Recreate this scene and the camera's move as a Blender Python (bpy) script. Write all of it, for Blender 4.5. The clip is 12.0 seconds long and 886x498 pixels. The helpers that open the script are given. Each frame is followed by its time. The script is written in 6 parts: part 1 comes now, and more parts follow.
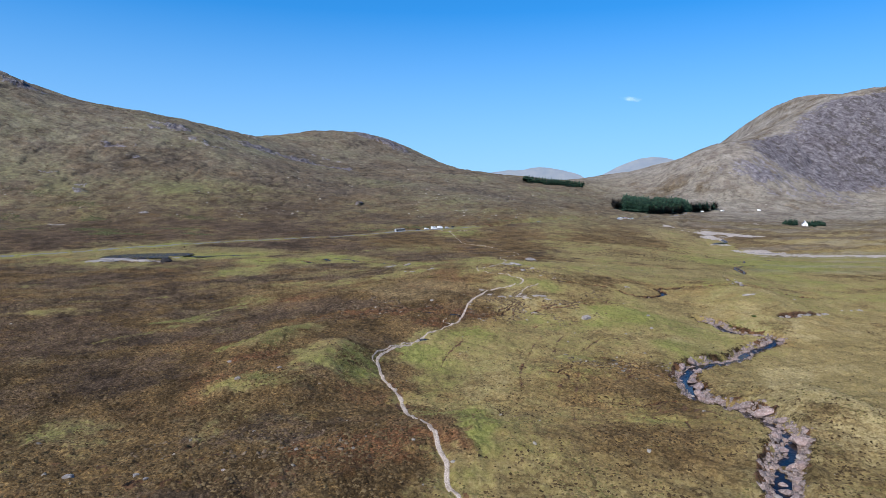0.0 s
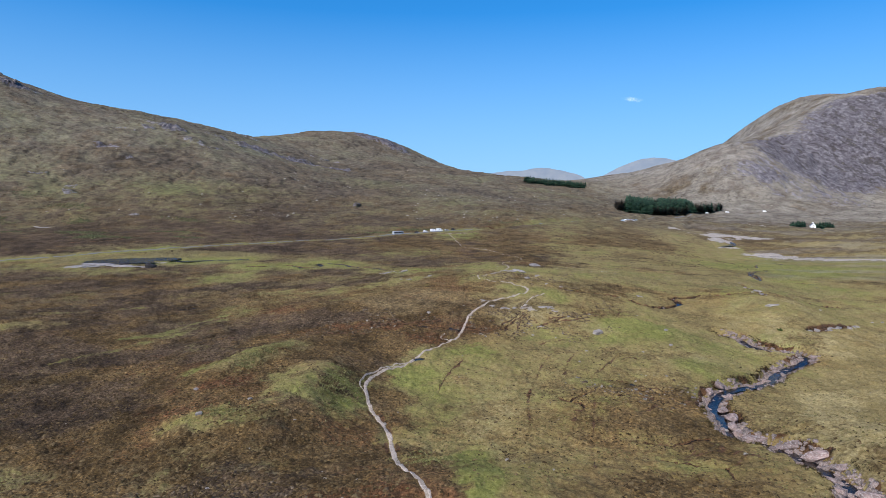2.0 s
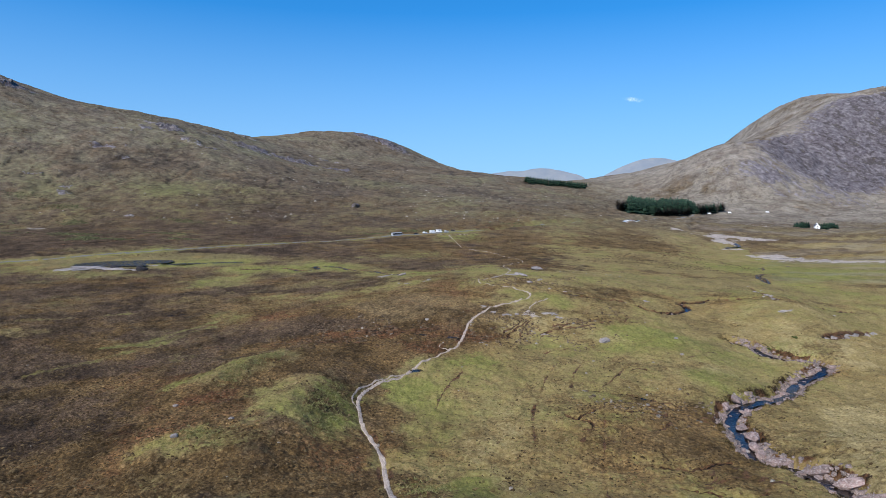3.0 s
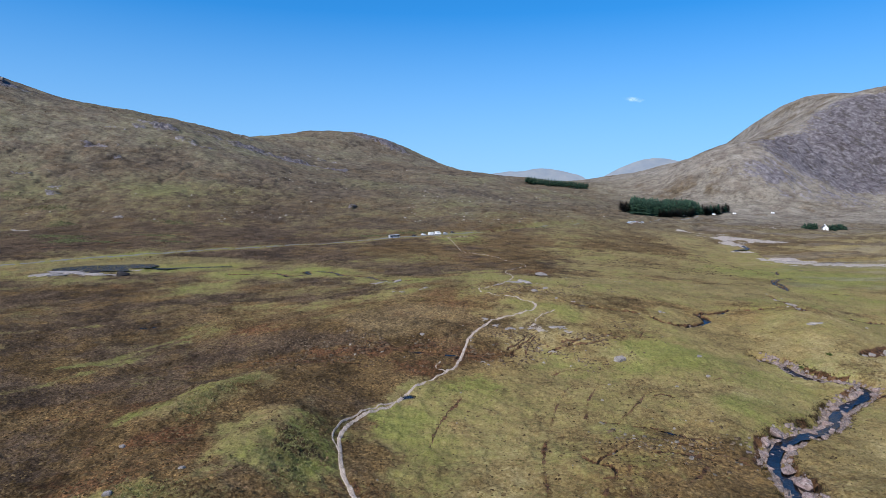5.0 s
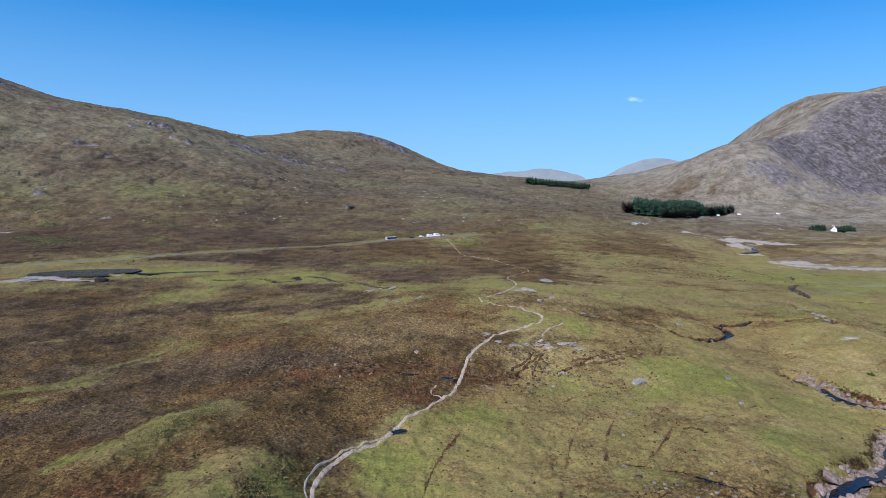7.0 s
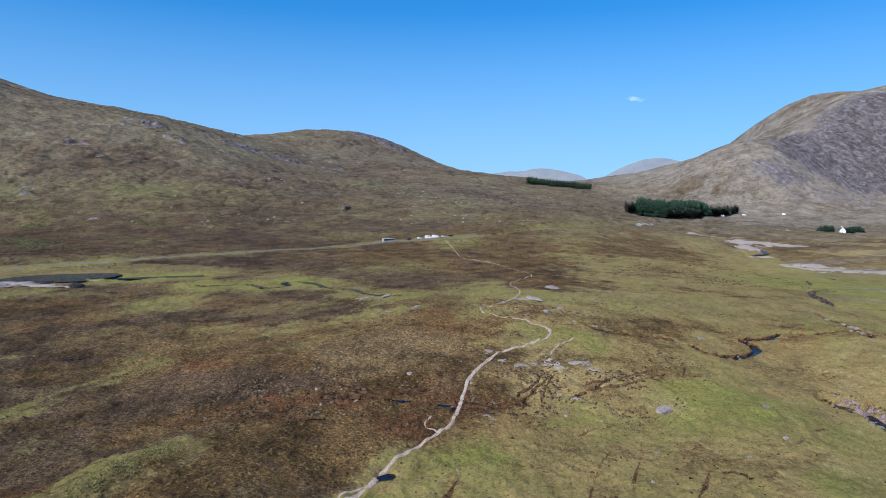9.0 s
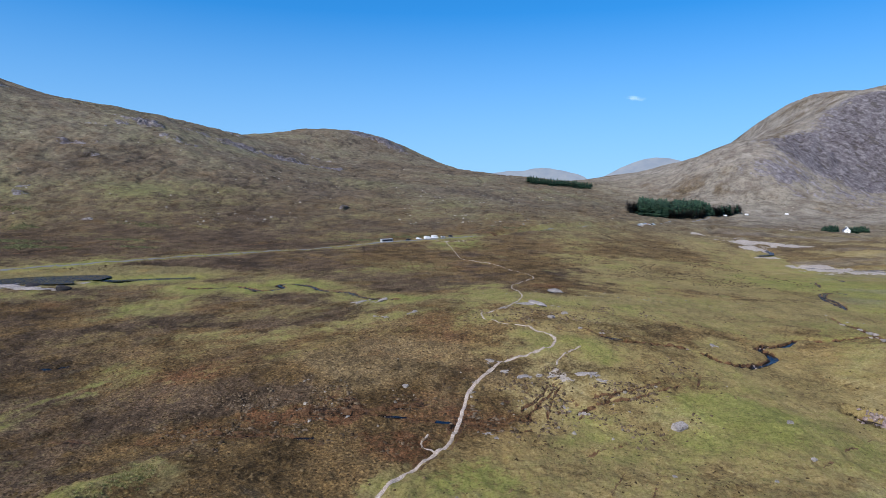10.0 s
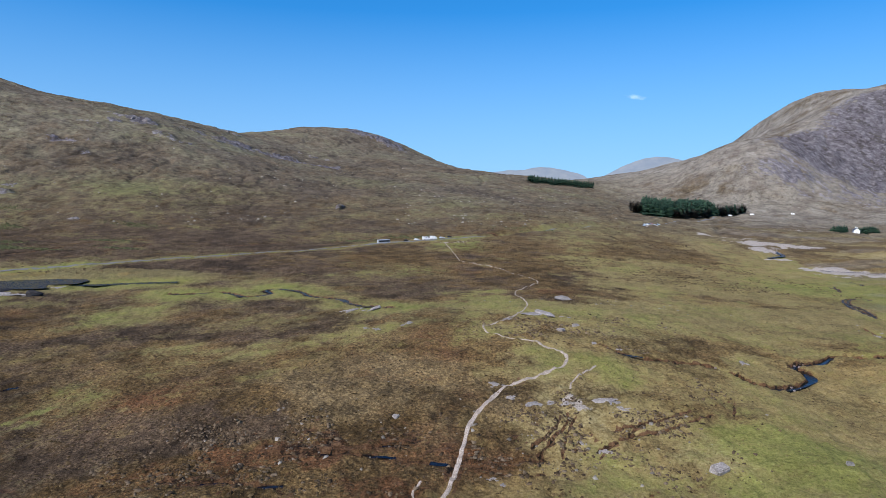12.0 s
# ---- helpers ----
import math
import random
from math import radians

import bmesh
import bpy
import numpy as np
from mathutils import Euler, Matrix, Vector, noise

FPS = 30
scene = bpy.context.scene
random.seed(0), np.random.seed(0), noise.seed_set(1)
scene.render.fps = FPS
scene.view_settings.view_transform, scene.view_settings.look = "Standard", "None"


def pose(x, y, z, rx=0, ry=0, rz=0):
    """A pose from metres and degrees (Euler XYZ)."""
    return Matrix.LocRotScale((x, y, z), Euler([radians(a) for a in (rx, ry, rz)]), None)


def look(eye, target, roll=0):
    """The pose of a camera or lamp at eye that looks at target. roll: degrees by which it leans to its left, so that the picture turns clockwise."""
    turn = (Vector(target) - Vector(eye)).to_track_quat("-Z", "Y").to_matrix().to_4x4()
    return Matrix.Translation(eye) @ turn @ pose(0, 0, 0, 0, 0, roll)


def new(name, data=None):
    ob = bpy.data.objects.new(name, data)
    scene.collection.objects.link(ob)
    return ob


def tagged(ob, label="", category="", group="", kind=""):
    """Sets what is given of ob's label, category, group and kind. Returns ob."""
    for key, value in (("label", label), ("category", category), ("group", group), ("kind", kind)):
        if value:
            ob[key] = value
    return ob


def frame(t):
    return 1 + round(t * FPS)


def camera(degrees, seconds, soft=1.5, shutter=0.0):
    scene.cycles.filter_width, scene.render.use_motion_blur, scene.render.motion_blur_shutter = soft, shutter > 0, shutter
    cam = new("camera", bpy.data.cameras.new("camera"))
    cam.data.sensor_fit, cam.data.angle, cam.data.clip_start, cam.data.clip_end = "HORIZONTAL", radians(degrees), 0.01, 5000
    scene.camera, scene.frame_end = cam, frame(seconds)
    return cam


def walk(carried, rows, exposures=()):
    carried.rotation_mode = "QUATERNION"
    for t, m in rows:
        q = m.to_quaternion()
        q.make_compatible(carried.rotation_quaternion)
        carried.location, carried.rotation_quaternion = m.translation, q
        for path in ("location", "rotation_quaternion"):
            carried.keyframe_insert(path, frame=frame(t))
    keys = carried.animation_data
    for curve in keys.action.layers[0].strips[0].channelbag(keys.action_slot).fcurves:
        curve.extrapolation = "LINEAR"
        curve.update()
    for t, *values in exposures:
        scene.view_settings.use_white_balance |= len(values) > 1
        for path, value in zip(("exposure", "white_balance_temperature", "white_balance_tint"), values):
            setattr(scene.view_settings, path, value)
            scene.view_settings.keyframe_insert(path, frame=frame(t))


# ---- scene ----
EXPOSURE = 0.38

# camera: seconds, x, y, z, heading (degrees to the left), tilt, lean
PATH = [
    (0.0, 0.00, 0.00, 52.00, 2.230, -6.152, 0.343),
    (1.5, 0.06, 14.59, 52.28, 2.252, -6.109, 0.340),
    (3.0, 0.12, 29.24, 52.48, 2.279, -6.054, 0.293),
    (5.0, 0.19, 48.81, 52.62, 2.277, -6.032, 0.314),
    (6.0, 0.22, 58.61, 52.64, 2.268, -6.016, 0.324),
    (7.0, 0.23, 68.40, 52.63, 2.260, -6.012, 0.332),
    (9.0, 0.21, 87.93, 52.49, 2.232, -6.021, 0.352),
    (10.5, 0.14, 102.51, 52.29, 2.217, -6.083, 0.358),
    (12.0, 0.00, 117.00, 52.00, 2.197, -6.134, 0.412),
]
cam = camera(72.1, 12.0, soft=0.8)


def drone_pose(x, y, z, heading, tilt, lean):
    a, b = radians(heading), radians(tilt)
    way = Vector((-math.sin(a) * math.cos(b), math.cos(a) * math.cos(b), math.sin(b)))
    eye = Vector((x, y, z))
    return look(eye, eye + way * 100, lean)


walk(cam, [(row[0], drone_pose(*row[1:])) for row in PATH], exposures=[(0.0, EXPOSURE + 0.08), (0.5, EXPOSURE), (12.0, EXPOSURE)])

# ---- world and sun ----
SUN_HEIGHT, SUN_FROM = 46, 216          # degrees; compass bearing the light comes from, y being north
world = bpy.data.worlds.new("sky")
world.use_nodes = True
scene.world = world
wn, wl = world.node_tree.nodes, world.node_tree.links
sky = wn.new("ShaderNodeTexSky")
sky.sky_type, sky.sun_disc = "NISHITA", False
sky.sun_elevation, sky.sun_rotation = radians(SUN_HEIGHT), radians(SUN_FROM)
sky.altitude, sky.air_density, sky.dust_density, sky.ozone_density = 300, 1.0, 0.15, 2.4
tone = wn.new("ShaderNodeHueSaturation")
tone.inputs["Saturation"].default_value = 1.34
tint = wn.new("ShaderNodeMix")
tint.data_type, tint.blend_type = "RGBA", "MULTIPLY"
tint.inputs["Factor"].default_value, tint.inputs["B"].default_value = 1.0, (0.90, 0.975, 1.06, 1)
lift = wn.new("ShaderNodeMapping")
lift.inputs["Location"].default_value, lift.inputs["Scale"].default_value = (0, 0, 0.12), (1, 1, 0.9)
wl.new(wn.new("ShaderNodeTexCoord").outputs["Generated"], lift.inputs["Vector"])
wl.new(lift.outputs["Vector"], sky.inputs["Vector"])
wl.new(sky.outputs["Color"], tint.inputs["A"])
wl.new(tint.outputs["Result"], tone.inputs["Color"])
haze = wn.new("ShaderNodeMix")
haze.data_type = "RGBA"
haze.inputs["B"].default_value = (1.75, 3.0, 4.5, 1)
height = wn.new("ShaderNodeSeparateXYZ")
thin = wn.new("ShaderNodeMapRange")
thin.inputs["From Min"].default_value, thin.inputs["From Max"].default_value = 0.0, 0.26
thin.inputs["To Min"].default_value, thin.inputs["To Max"].default_value = 0.7, 0.0
wl.new(wn["Texture Coordinate"].outputs["Generated"], height.inputs["Vector"])
wl.new(height.outputs["Z"], thin.inputs["Value"])
wl.new(thin.outputs["Result"], haze.inputs["Factor"])
wl.new(tone.outputs["Color"], haze.inputs["A"])
wl.new(haze.outputs["Result"], wn["Background"].inputs["Color"])
wn["Background"].inputs["Strength"].default_value = 0.145
sun = new("sun", bpy.data.lights.new("sun", "SUN"))
sun.data.energy, sun.data.angle, sun.data.color = 4.75, radians(0.53), (0.99, 0.945, 0.885)
a, e = radians(SUN_FROM), radians(SUN_HEIGHT)
sun.matrix_world = look(1000 * Vector((math.sin(a) * math.cos(e), math.cos(a) * math.cos(e), math.sin(e))), (0, 0, 0))


# ---- materials ----
class Nodes:
    """Short ways to add shader nodes to one material."""

    def __init__(self, name):
        self.mat = bpy.data.materials.new(name)
        self.mat.use_nodes = True
        self.nt = self.mat.node_tree
        self.bsdf = self.nt.nodes["Principled BSDF"]
        self.bsdf.inputs["Specular IOR Level"].default_value = 0.25
        self.where = self.nt.nodes.new("ShaderNodeTexCoord").outputs["Object"]

    def link(self, a, b):
        self.nt.links.new(a, b)

    def put(self, sock, value):
        if hasattr(value, "node"):
            self.link(value, sock)
        else:
            sock.default_value = value

    def noise(self, scale, detail=4, rough=0.55, stretch=(1, 1, 1), turn=0.0, warp=0.0):
        m = self.nt.nodes.new("ShaderNodeMapping")
        m.inputs["Scale"].default_value = stretch
        m.inputs["Rotation"].default_value = (0, 0, radians(turn))
        self.link(self.where, m.inputs["Vector"])
        n = self.nt.nodes.new("ShaderNodeTexNoise")
        n.inputs["Scale"].default_value, n.inputs["Detail"].default_value = scale, detail
        n.inputs["Roughness"].default_value, n.inputs["Distortion"].default_value = rough, warp
        self.link(m.outputs["Vector"], n.inputs["Vector"])
        return n.outputs["Fac"]

    def grain(self, scale, detail, rough, long, turn, dip):
        """Noise drawn out along one direction of the slope."""
        m = self.nt.nodes.new("ShaderNodeMapping")
        m.vector_type = "TEXTURE"
        m.inputs["Scale"].default_value, m.inputs["Rotation"].default_value = (long, 1, 1), (0, radians(dip), radians(turn))
        self.link(self.where, m.inputs["Vector"])
        n = self.nt.nodes.new("ShaderNodeTexNoise")
        n.inputs["Scale"].default_value, n.inputs["Detail"].default_value, n.inputs["Roughness"].default_value = scale, detail, rough
        self.link(m.outputs["Vector"], n.inputs["Vector"])
        return n.outputs["Fac"]

    def cells(self, scale, stray):
        """Uneven cells: gap from the cell's middle (0 to about 1) and a tone of its own for each cell."""
        off = self.nt.nodes.new("ShaderNodeTexNoise")
        off.inputs["Scale"].default_value, off.inputs["Detail"].default_value = scale * 1.6, 3
        self.link(self.where, off.inputs["Vector"])
        shift = self.nt.nodes.new("ShaderNodeVectorMath")
        shift.operation = "SCALE"
        shift.inputs["Scale"].default_value = stray
        self.link(off.outputs["Color"], shift.inputs[0])
        place = self.nt.nodes.new("ShaderNodeVectorMath")
        self.link(self.where, place.inputs[0])
        self.link(shift.outputs["Vector"], place.inputs[1])
        v = self.nt.nodes.new("ShaderNodeTexVoronoi")
        v.inputs["Scale"].default_value = scale
        self.link(place.outputs["Vector"], v.inputs["Vector"])
        tone = self.nt.nodes.new("ShaderNodeSeparateColor")
        self.link(v.outputs["Color"], tone.inputs["Color"])
        return v.outputs["Distance"], tone.outputs[0]

    def ramp(self, fac, *stops):
        r = self.nt.nodes.new("ShaderNodeValToRGB")
        els = r.color_ramp.elements
        while len(els) < len(stops):
            els.new(0.5)
        for el, (at, col) in zip(els, stops):
            el.position = at
            el.color = (col, col, col, 1) if isinstance(col, (int, float)) else (*col, 1)
        self.link(fac, r.inputs["Fac"])
        return r.outputs["Color"]

    def attr(self, name):
        n = self.nt.nodes.new("ShaderNodeAttribute")
        n.attribute_name = name
        return n.outputs["Fac"]

    def math(self, op, a, b=0.5, clamp=False):
        n = self.nt.nodes.new("ShaderNodeMath")
        n.operation, n.use_clamp = op, clamp
        self.put(n.inputs[0], a), self.put(n.inputs[1], b)
        return n.outputs[0]

    def mix(self, fac, a, b, kind="MIX"):
        n = self.nt.nodes.new("ShaderNodeMix")
        n.data_type, n.blend_type = "RGBA", kind
        self.put(n.inputs["Factor"], fac)
        self.put(n.inputs["A"], (*a, 1) if isinstance(a, tuple) else a)
        self.put(n.inputs["B"], (*b, 1) if isinstance(b, tuple) else b)
        return n.outputs["Result"]

    def random(self, island=True):
        if island:
            return self.nt.nodes.new("ShaderNodeNewGeometry").outputs["Random Per Island"]
        return self.nt.nodes.new("ShaderNodeObjectInfo").outputs["Random"]

    def bump(self, fac, strength=0.5, distance=0.1):
        b = self.nt.nodes.new("ShaderNodeBump")
        b.inputs["Strength"].default_value, b.inputs["Distance"].default_value = strength, distance
        self.link(fac, b.inputs["Height"])
        self.link(b.outputs["Normal"], self.bsdf.inputs["Normal"])

    def done(self, color, rough=0.9, metal=0.0):
        self.put(self.bsdf.inputs["Base Color"], (*color, 1) if isinstance(color, tuple) else color)
        self.put(self.bsdf.inputs["Roughness"], rough)
        self.bsdf.inputs["Metallic"].default_value = metal
        return self.mat


def moor_material():
    n = Nodes("moor")
    n.bsdf.inputs["Specular IOR Level"].default_value = 0.08
    fine = n.noise(1.9, 7, 0.78)
    spot = n.noise(0.6, 8, 0.74)
    mid = n.noise(0.13, 10, 0.70, warp=0.3)
    wide = n.noise(0.030, 12, 0.66, warp=0.5)
    hill = n.attr("hill")
    # tufts: cells half a metre to two metres wide, each with its own tone and a gap round it painted dark
    tuft, shade = n.cells(1.35, 0.5)
    hump, hump_tone = n.cells(0.36, 1.6)
    pick = n.math("ADD", mid, n.math("MULTIPLY", n.math("SUBTRACT", shade, 0.5), 0.14))
    pick_wide = n.math("ADD", wide, n.math("MULTIPLY", n.math("SUBTRACT", hump_tone, 0.5), 0.10))

    def mask(name, stray=1.2, lo=0.32, hi=0.72, most=1.0):
        """An attribute with its edge broken up by the tufts."""
        v = n.math("ADD", n.attr(name), n.math("MULTIPLY", n.math("SUBTRACT", pick, 0.5), stray))
        return n.ramp(v, (lo, 0.0), (hi, most))

    # heather: brown with dark stems and bleached tips; purple-brown, rusty and straw-coloured drifts
    heather = n.ramp(fine, (0.38, (0.047, 0.027, 0.009)), (0.47, (0.108, 0.066, 0.026)), (0.55, (0.168, 0.106, 0.042)), (0.64, (0.265, 0.180, 0.082)))
    purple = n.ramp(fine, (0.40, (0.028, 0.019, 0.013)), (0.5, (0.079, 0.052, 0.033)), (0.63, (0.158, 0.112, 0.074)))
    rust = n.ramp(fine, (0.40, (0.041, 0.017, 0.006)), (0.5, (0.124, 0.055, 0.024)), (0.63, (0.191, 0.099, 0.050)))
    tan = n.ramp(fine, (0.38, (0.086, 0.057, 0.025)), (0.5, (0.180, 0.125, 0.059)), (0.64, (0.295, 0.218, 0.116)))
    heather = n.mix(mask("straw", 1.0, 0.35, 0.85, 0.85), heather, tan)
    heather = n.mix(mask("rust", 1.6, 0.36, 0.95, 0.95), heather, rust)
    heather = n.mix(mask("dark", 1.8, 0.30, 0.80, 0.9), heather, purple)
    # grass: olive, straw and moss
    grass = n.ramp(fine, (0.36, (0.138, 0.102, 0.038)), (0.5, (0.223, 0.168, 0.069)), (0.66, (0.289, 0.221, 0.106)))
    moss = n.ramp(fine, (0.36, (0.088, 0.097, 0.020)), (0.5, (0.152, 0.161, 0.038)), (0.68, (0.213, 0.219, 0.072)))
    dry = n.ramp(fine, (0.36, (0.183, 0.137, 0.058)), (0.5, (0.292, 0.229, 0.106)), (0.66, (0.390, 0.316, 0.164)))
    russet = n.ramp(fine, (0.36, (0.099, 0.062, 0.021)), (0.5, (0.192, 0.125, 0.047)), (0.66, (0.268, 0.187, 0.083)))
    dull = n.ramp(fine, (0.36, (0.080, 0.062, 0.025)), (0.5, (0.147, 0.118, 0.052)), (0.66, (0.219, 0.179, 0.092)))
    grass = n.mix(n.attr("sweet"), dull, grass)
    dry = n.mix(n.attr("sweet"), russet, dry)
    grass = n.mix(mask("straw", 1.6, 0.36, 0.85, 0.85), grass, dry)
    grass = n.mix(n.math("MULTIPLY", mask("rust", 1.2, 0.36, 0.85, 0.8), n.ramp(pick_wide, (0.40, 0.25), (0.58, 1.0))), grass, russet)
    grass = n.mix(mask("lush", 1.6, 0.34, 1.1, 0.8), grass, moss)
    g = n.math("ADD", n.attr("green"), n.math("MULTIPLY", n.math("SUBTRACT", pick, 0.5), 2.0))
    g = n.math("ADD", g, n.math("MULTIPLY", n.math("SUBTRACT", pick_wide, 0.5), 0.7))
    g = n.ramp(g, (0.20, 0.0), (0.80, 1.0))
    heather = n.mix(n.math("MULTIPLY", n.attr("sweet"), 0.75), heather, russet)
    col = n.mix(g, heather, grass)
    # each tuft has its own tone; shade in the gaps is painted dark, more so in heather than in grass
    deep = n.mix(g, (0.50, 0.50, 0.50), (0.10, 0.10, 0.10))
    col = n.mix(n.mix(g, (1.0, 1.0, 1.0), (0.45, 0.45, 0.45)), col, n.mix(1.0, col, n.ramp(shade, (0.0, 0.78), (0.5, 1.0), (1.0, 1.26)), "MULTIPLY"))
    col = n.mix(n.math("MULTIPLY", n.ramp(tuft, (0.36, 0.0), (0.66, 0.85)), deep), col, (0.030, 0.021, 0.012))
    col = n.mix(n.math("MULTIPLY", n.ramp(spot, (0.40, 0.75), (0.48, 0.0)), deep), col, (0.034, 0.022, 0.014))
    # broken ground of the hillsides, with shade between the knobs painted dark
    knob, knob_tone = n.cells(0.16, 3.5)
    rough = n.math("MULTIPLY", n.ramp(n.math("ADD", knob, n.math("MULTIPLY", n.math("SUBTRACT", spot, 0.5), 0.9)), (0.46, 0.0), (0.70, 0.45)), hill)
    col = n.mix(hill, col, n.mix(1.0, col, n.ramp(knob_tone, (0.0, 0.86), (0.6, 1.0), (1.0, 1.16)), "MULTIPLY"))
    # grey mixed in, putting distance haze into the hillside colour
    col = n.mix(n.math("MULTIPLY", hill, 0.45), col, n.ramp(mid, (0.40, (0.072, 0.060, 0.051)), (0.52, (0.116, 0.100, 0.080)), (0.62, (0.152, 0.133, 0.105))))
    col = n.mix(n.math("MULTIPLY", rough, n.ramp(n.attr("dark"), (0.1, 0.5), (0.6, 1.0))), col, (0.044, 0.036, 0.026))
    # thick and thin growth, with the runnels darkened
    thick = n.math("ADD", n.attr("tone"), n.math("MULTIPLY", n.math("SUBTRACT", mid, 0.5), 0.5))
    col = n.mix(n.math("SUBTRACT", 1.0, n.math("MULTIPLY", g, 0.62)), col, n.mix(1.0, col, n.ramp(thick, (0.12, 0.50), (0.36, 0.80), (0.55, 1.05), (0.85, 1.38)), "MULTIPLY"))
    # dry mauve-brown cover of the high slopes, paled by painted haze, and pale grass of the river flats
    high = n.ramp(wide, (0.38, (0.149, 0.125, 0.107)), (0.48, (0.209, 0.184, 0.156)), (0.56, (0.246, 0.220, 0.187)), (0.66, (0.282, 0.255, 0.216)))
    high = n.mix(n.ramp(mid, (0.38, 0.6), (0.50, 0.0)), high, (0.110, 0.090, 0.075))
    high = n.mix(n.ramp(spot, (0.42, 0.5), (0.48, 0.0)), high, (0.085, 0.068, 0.058))
    high = n.mix(1.0, high, n.ramp(n.grain(0.09, 8, 0.7, 6.0, -10, -19), (0.40, 0.84), (0.50, 1.0), (0.60, 1.10)), "MULTIPLY")
    high = n.mix(1.0, high, n.ramp(thick, (0.12, 0.58), (0.40, 0.92), (0.80, 1.22)), "MULTIPLY")
    col = n.mix(n.attr("pale"), col, high)
    # wet peat; also carries shade painted on stream banks and trail edges
    peat = n.ramp(spot, (0.38, (0.007, 0.005, 0.004)), (0.44, (0.026, 0.014, 0.007)), (0.51, (0.092, 0.046, 0.022)), (0.62, (0.145, 0.080, 0.040)))
    wet_shade = n.ramp(n.math("ADD", n.attr("wet_shade"), n.math("MULTIPLY", n.math("SUBTRACT", spot, 0.5), 1.4)), (0.42, 0.0), (0.58, 1.0))
    peat = n.mix(n.ramp(n.attr("wet_shade"), (0.93, 0.0), (1.0, 1.0)), peat, (0.008, 0.006, 0.004))
    col = n.mix(wet_shade, col, peat)
    # bare rock in broken blocks, with runs of scree down the slope
    block = n.grain(0.13, 10, 0.76, 1.7, -66, 31)
    run = n.grain(0.07, 9, 0.74, 3.2, -58, 31)
    stone = n.ramp(block, (0.38, (0.046, 0.040, 0.046)), (0.45, (0.096, 0.084, 0.097)), (0.53, (0.150, 0.135, 0.150)), (0.61, (0.235, 0.216, 0.226)))
    stone = n.mix(n.ramp(run, (0.42, 0.8), (0.47, 0.0)), stone, (0.042, 0.036, 0.038))
    rk = n.math("ADD", n.attr("crag"), n.math("MULTIPLY", n.math("SUBTRACT", block, 0.5), 2.2))
    rk = n.math("ADD", rk, n.math("MULTIPLY", n.math("SUBTRACT", run, 0.5), 2.6))
    rk = n.math("MULTIPLY", n.ramp(rk, (0.44, 0.0), (0.62, 0.85)), n.ramp(n.attr("crag"), (0.04, 0.0), (0.25, 1.0)))
    col = n.mix(rk, col, stone)
    # gravel and sand
    grit = n.ramp(n.noise(4.0, 4, 0.7), (0.34, (0.18, 0.150, 0.126)), (0.5, (0.325, 0.278, 0.240)), (0.68, (0.46, 0.405, 0.36)))
    bare = n.ramp(n.math("ADD", n.attr("bare"), n.math("MULTIPLY", n.math("SUBTRACT", spot, 0.5), 1.1)), (0.42, 0.0), (0.58, 1.0))
    col = n.mix(bare, col, grit)
    relief = n.math("ADD", n.math("MULTIPLY", fine, 0.30), n.math("ADD", n.math("MULTIPLY", spot, 0.7), n.math("MULTIPLY", mid, 1.5)))
    relief = n.math("SUBTRACT", relief, n.math("ADD", n.math("MULTIPLY", n.math("MULTIPLY", tuft, deep), 0.35), n.math("MULTIPLY", hump, 0.25)))
    relief = n.math("MULTIPLY", relief, n.math("SUBTRACT", 1.0, n.math("ADD", n.math("MULTIPLY", g, 0.35), n.math("MULTIPLY", hill, 0.25))))
    relief = n.math("ADD", relief, n.math("MULTIPLY", n.math("MULTIPLY", n.math("ADD", block, run), n.attr("crag")), 6.0))
    relief = n.math("SUBTRACT", relief, n.math("MULTIPLY", n.math("MULTIPLY", knob, hill), 0.5))
    n.bump(relief, 1.0, 1.0)
    return n.done(col, n.ramp(wet_shade, (0.0, 0.95), (1.0, 0.72)))


def rock_material(name, dark, light, island=False, lichen=0.55):
    n = Nodes(name)
    big, fine = n.noise(0.9, 5, 0.65, warp=0.5), n.noise(7.0, 5, 0.7)
    col = n.ramp(big, (0.32, dark), (0.6, light))
    col = n.mix(n.ramp(fine, (0.5, 0.0), (0.66, lichen)), col, (0.55, 0.53, 0.50))
    col = n.mix(n.ramp(fine, (0.30, 0.7), (0.42, 0.0)), col, (0.06, 0.052, 0.045))
    tint = n.ramp(n.random(island), (0.0, (0.72, 0.70, 0.70)), (1.0, (1.15, 1.08, 1.05)))
    col = n.mix(1.0, col, tint, "MULTIPLY")
    n.bump(n.math("ADD", big, n.math("MULTIPLY", fine, 0.5)), 0.9, 0.12)
    return n.done(col, 0.85)


def path_material():
    n = Nodes("trodden_gravel")
    fine, mid = n.noise(6.0, 5, 0.7), n.noise(0.7, 4, 0.6)
    col = n.ramp(fine, (0.36, (0.17, 0.132, 0.105)), (0.5, (0.33, 0.270, 0.225)), (0.66, (0.48, 0.41, 0.355)))
    col = n.mix(n.ramp(mid, (0.36, 0.6), (0.5, 0.0)), col, (0.15, 0.115, 0.08))
    n.bump(fine, 0.7, 0.05)
    return n.done(col, 0.92)


def road_material():
    n = Nodes("asphalt")
    fine, mid = n.noise(3.0, 4, 0.7), n.noise(0.25, 4, 0.6)
    col = n.mix(mid, n.ramp(fine, (0.3, (0.075, 0.073, 0.076)), (0.7, (0.13, 0.127, 0.130))), (0.15, 0.145, 0.145))
    return n.done(col, 0.8)


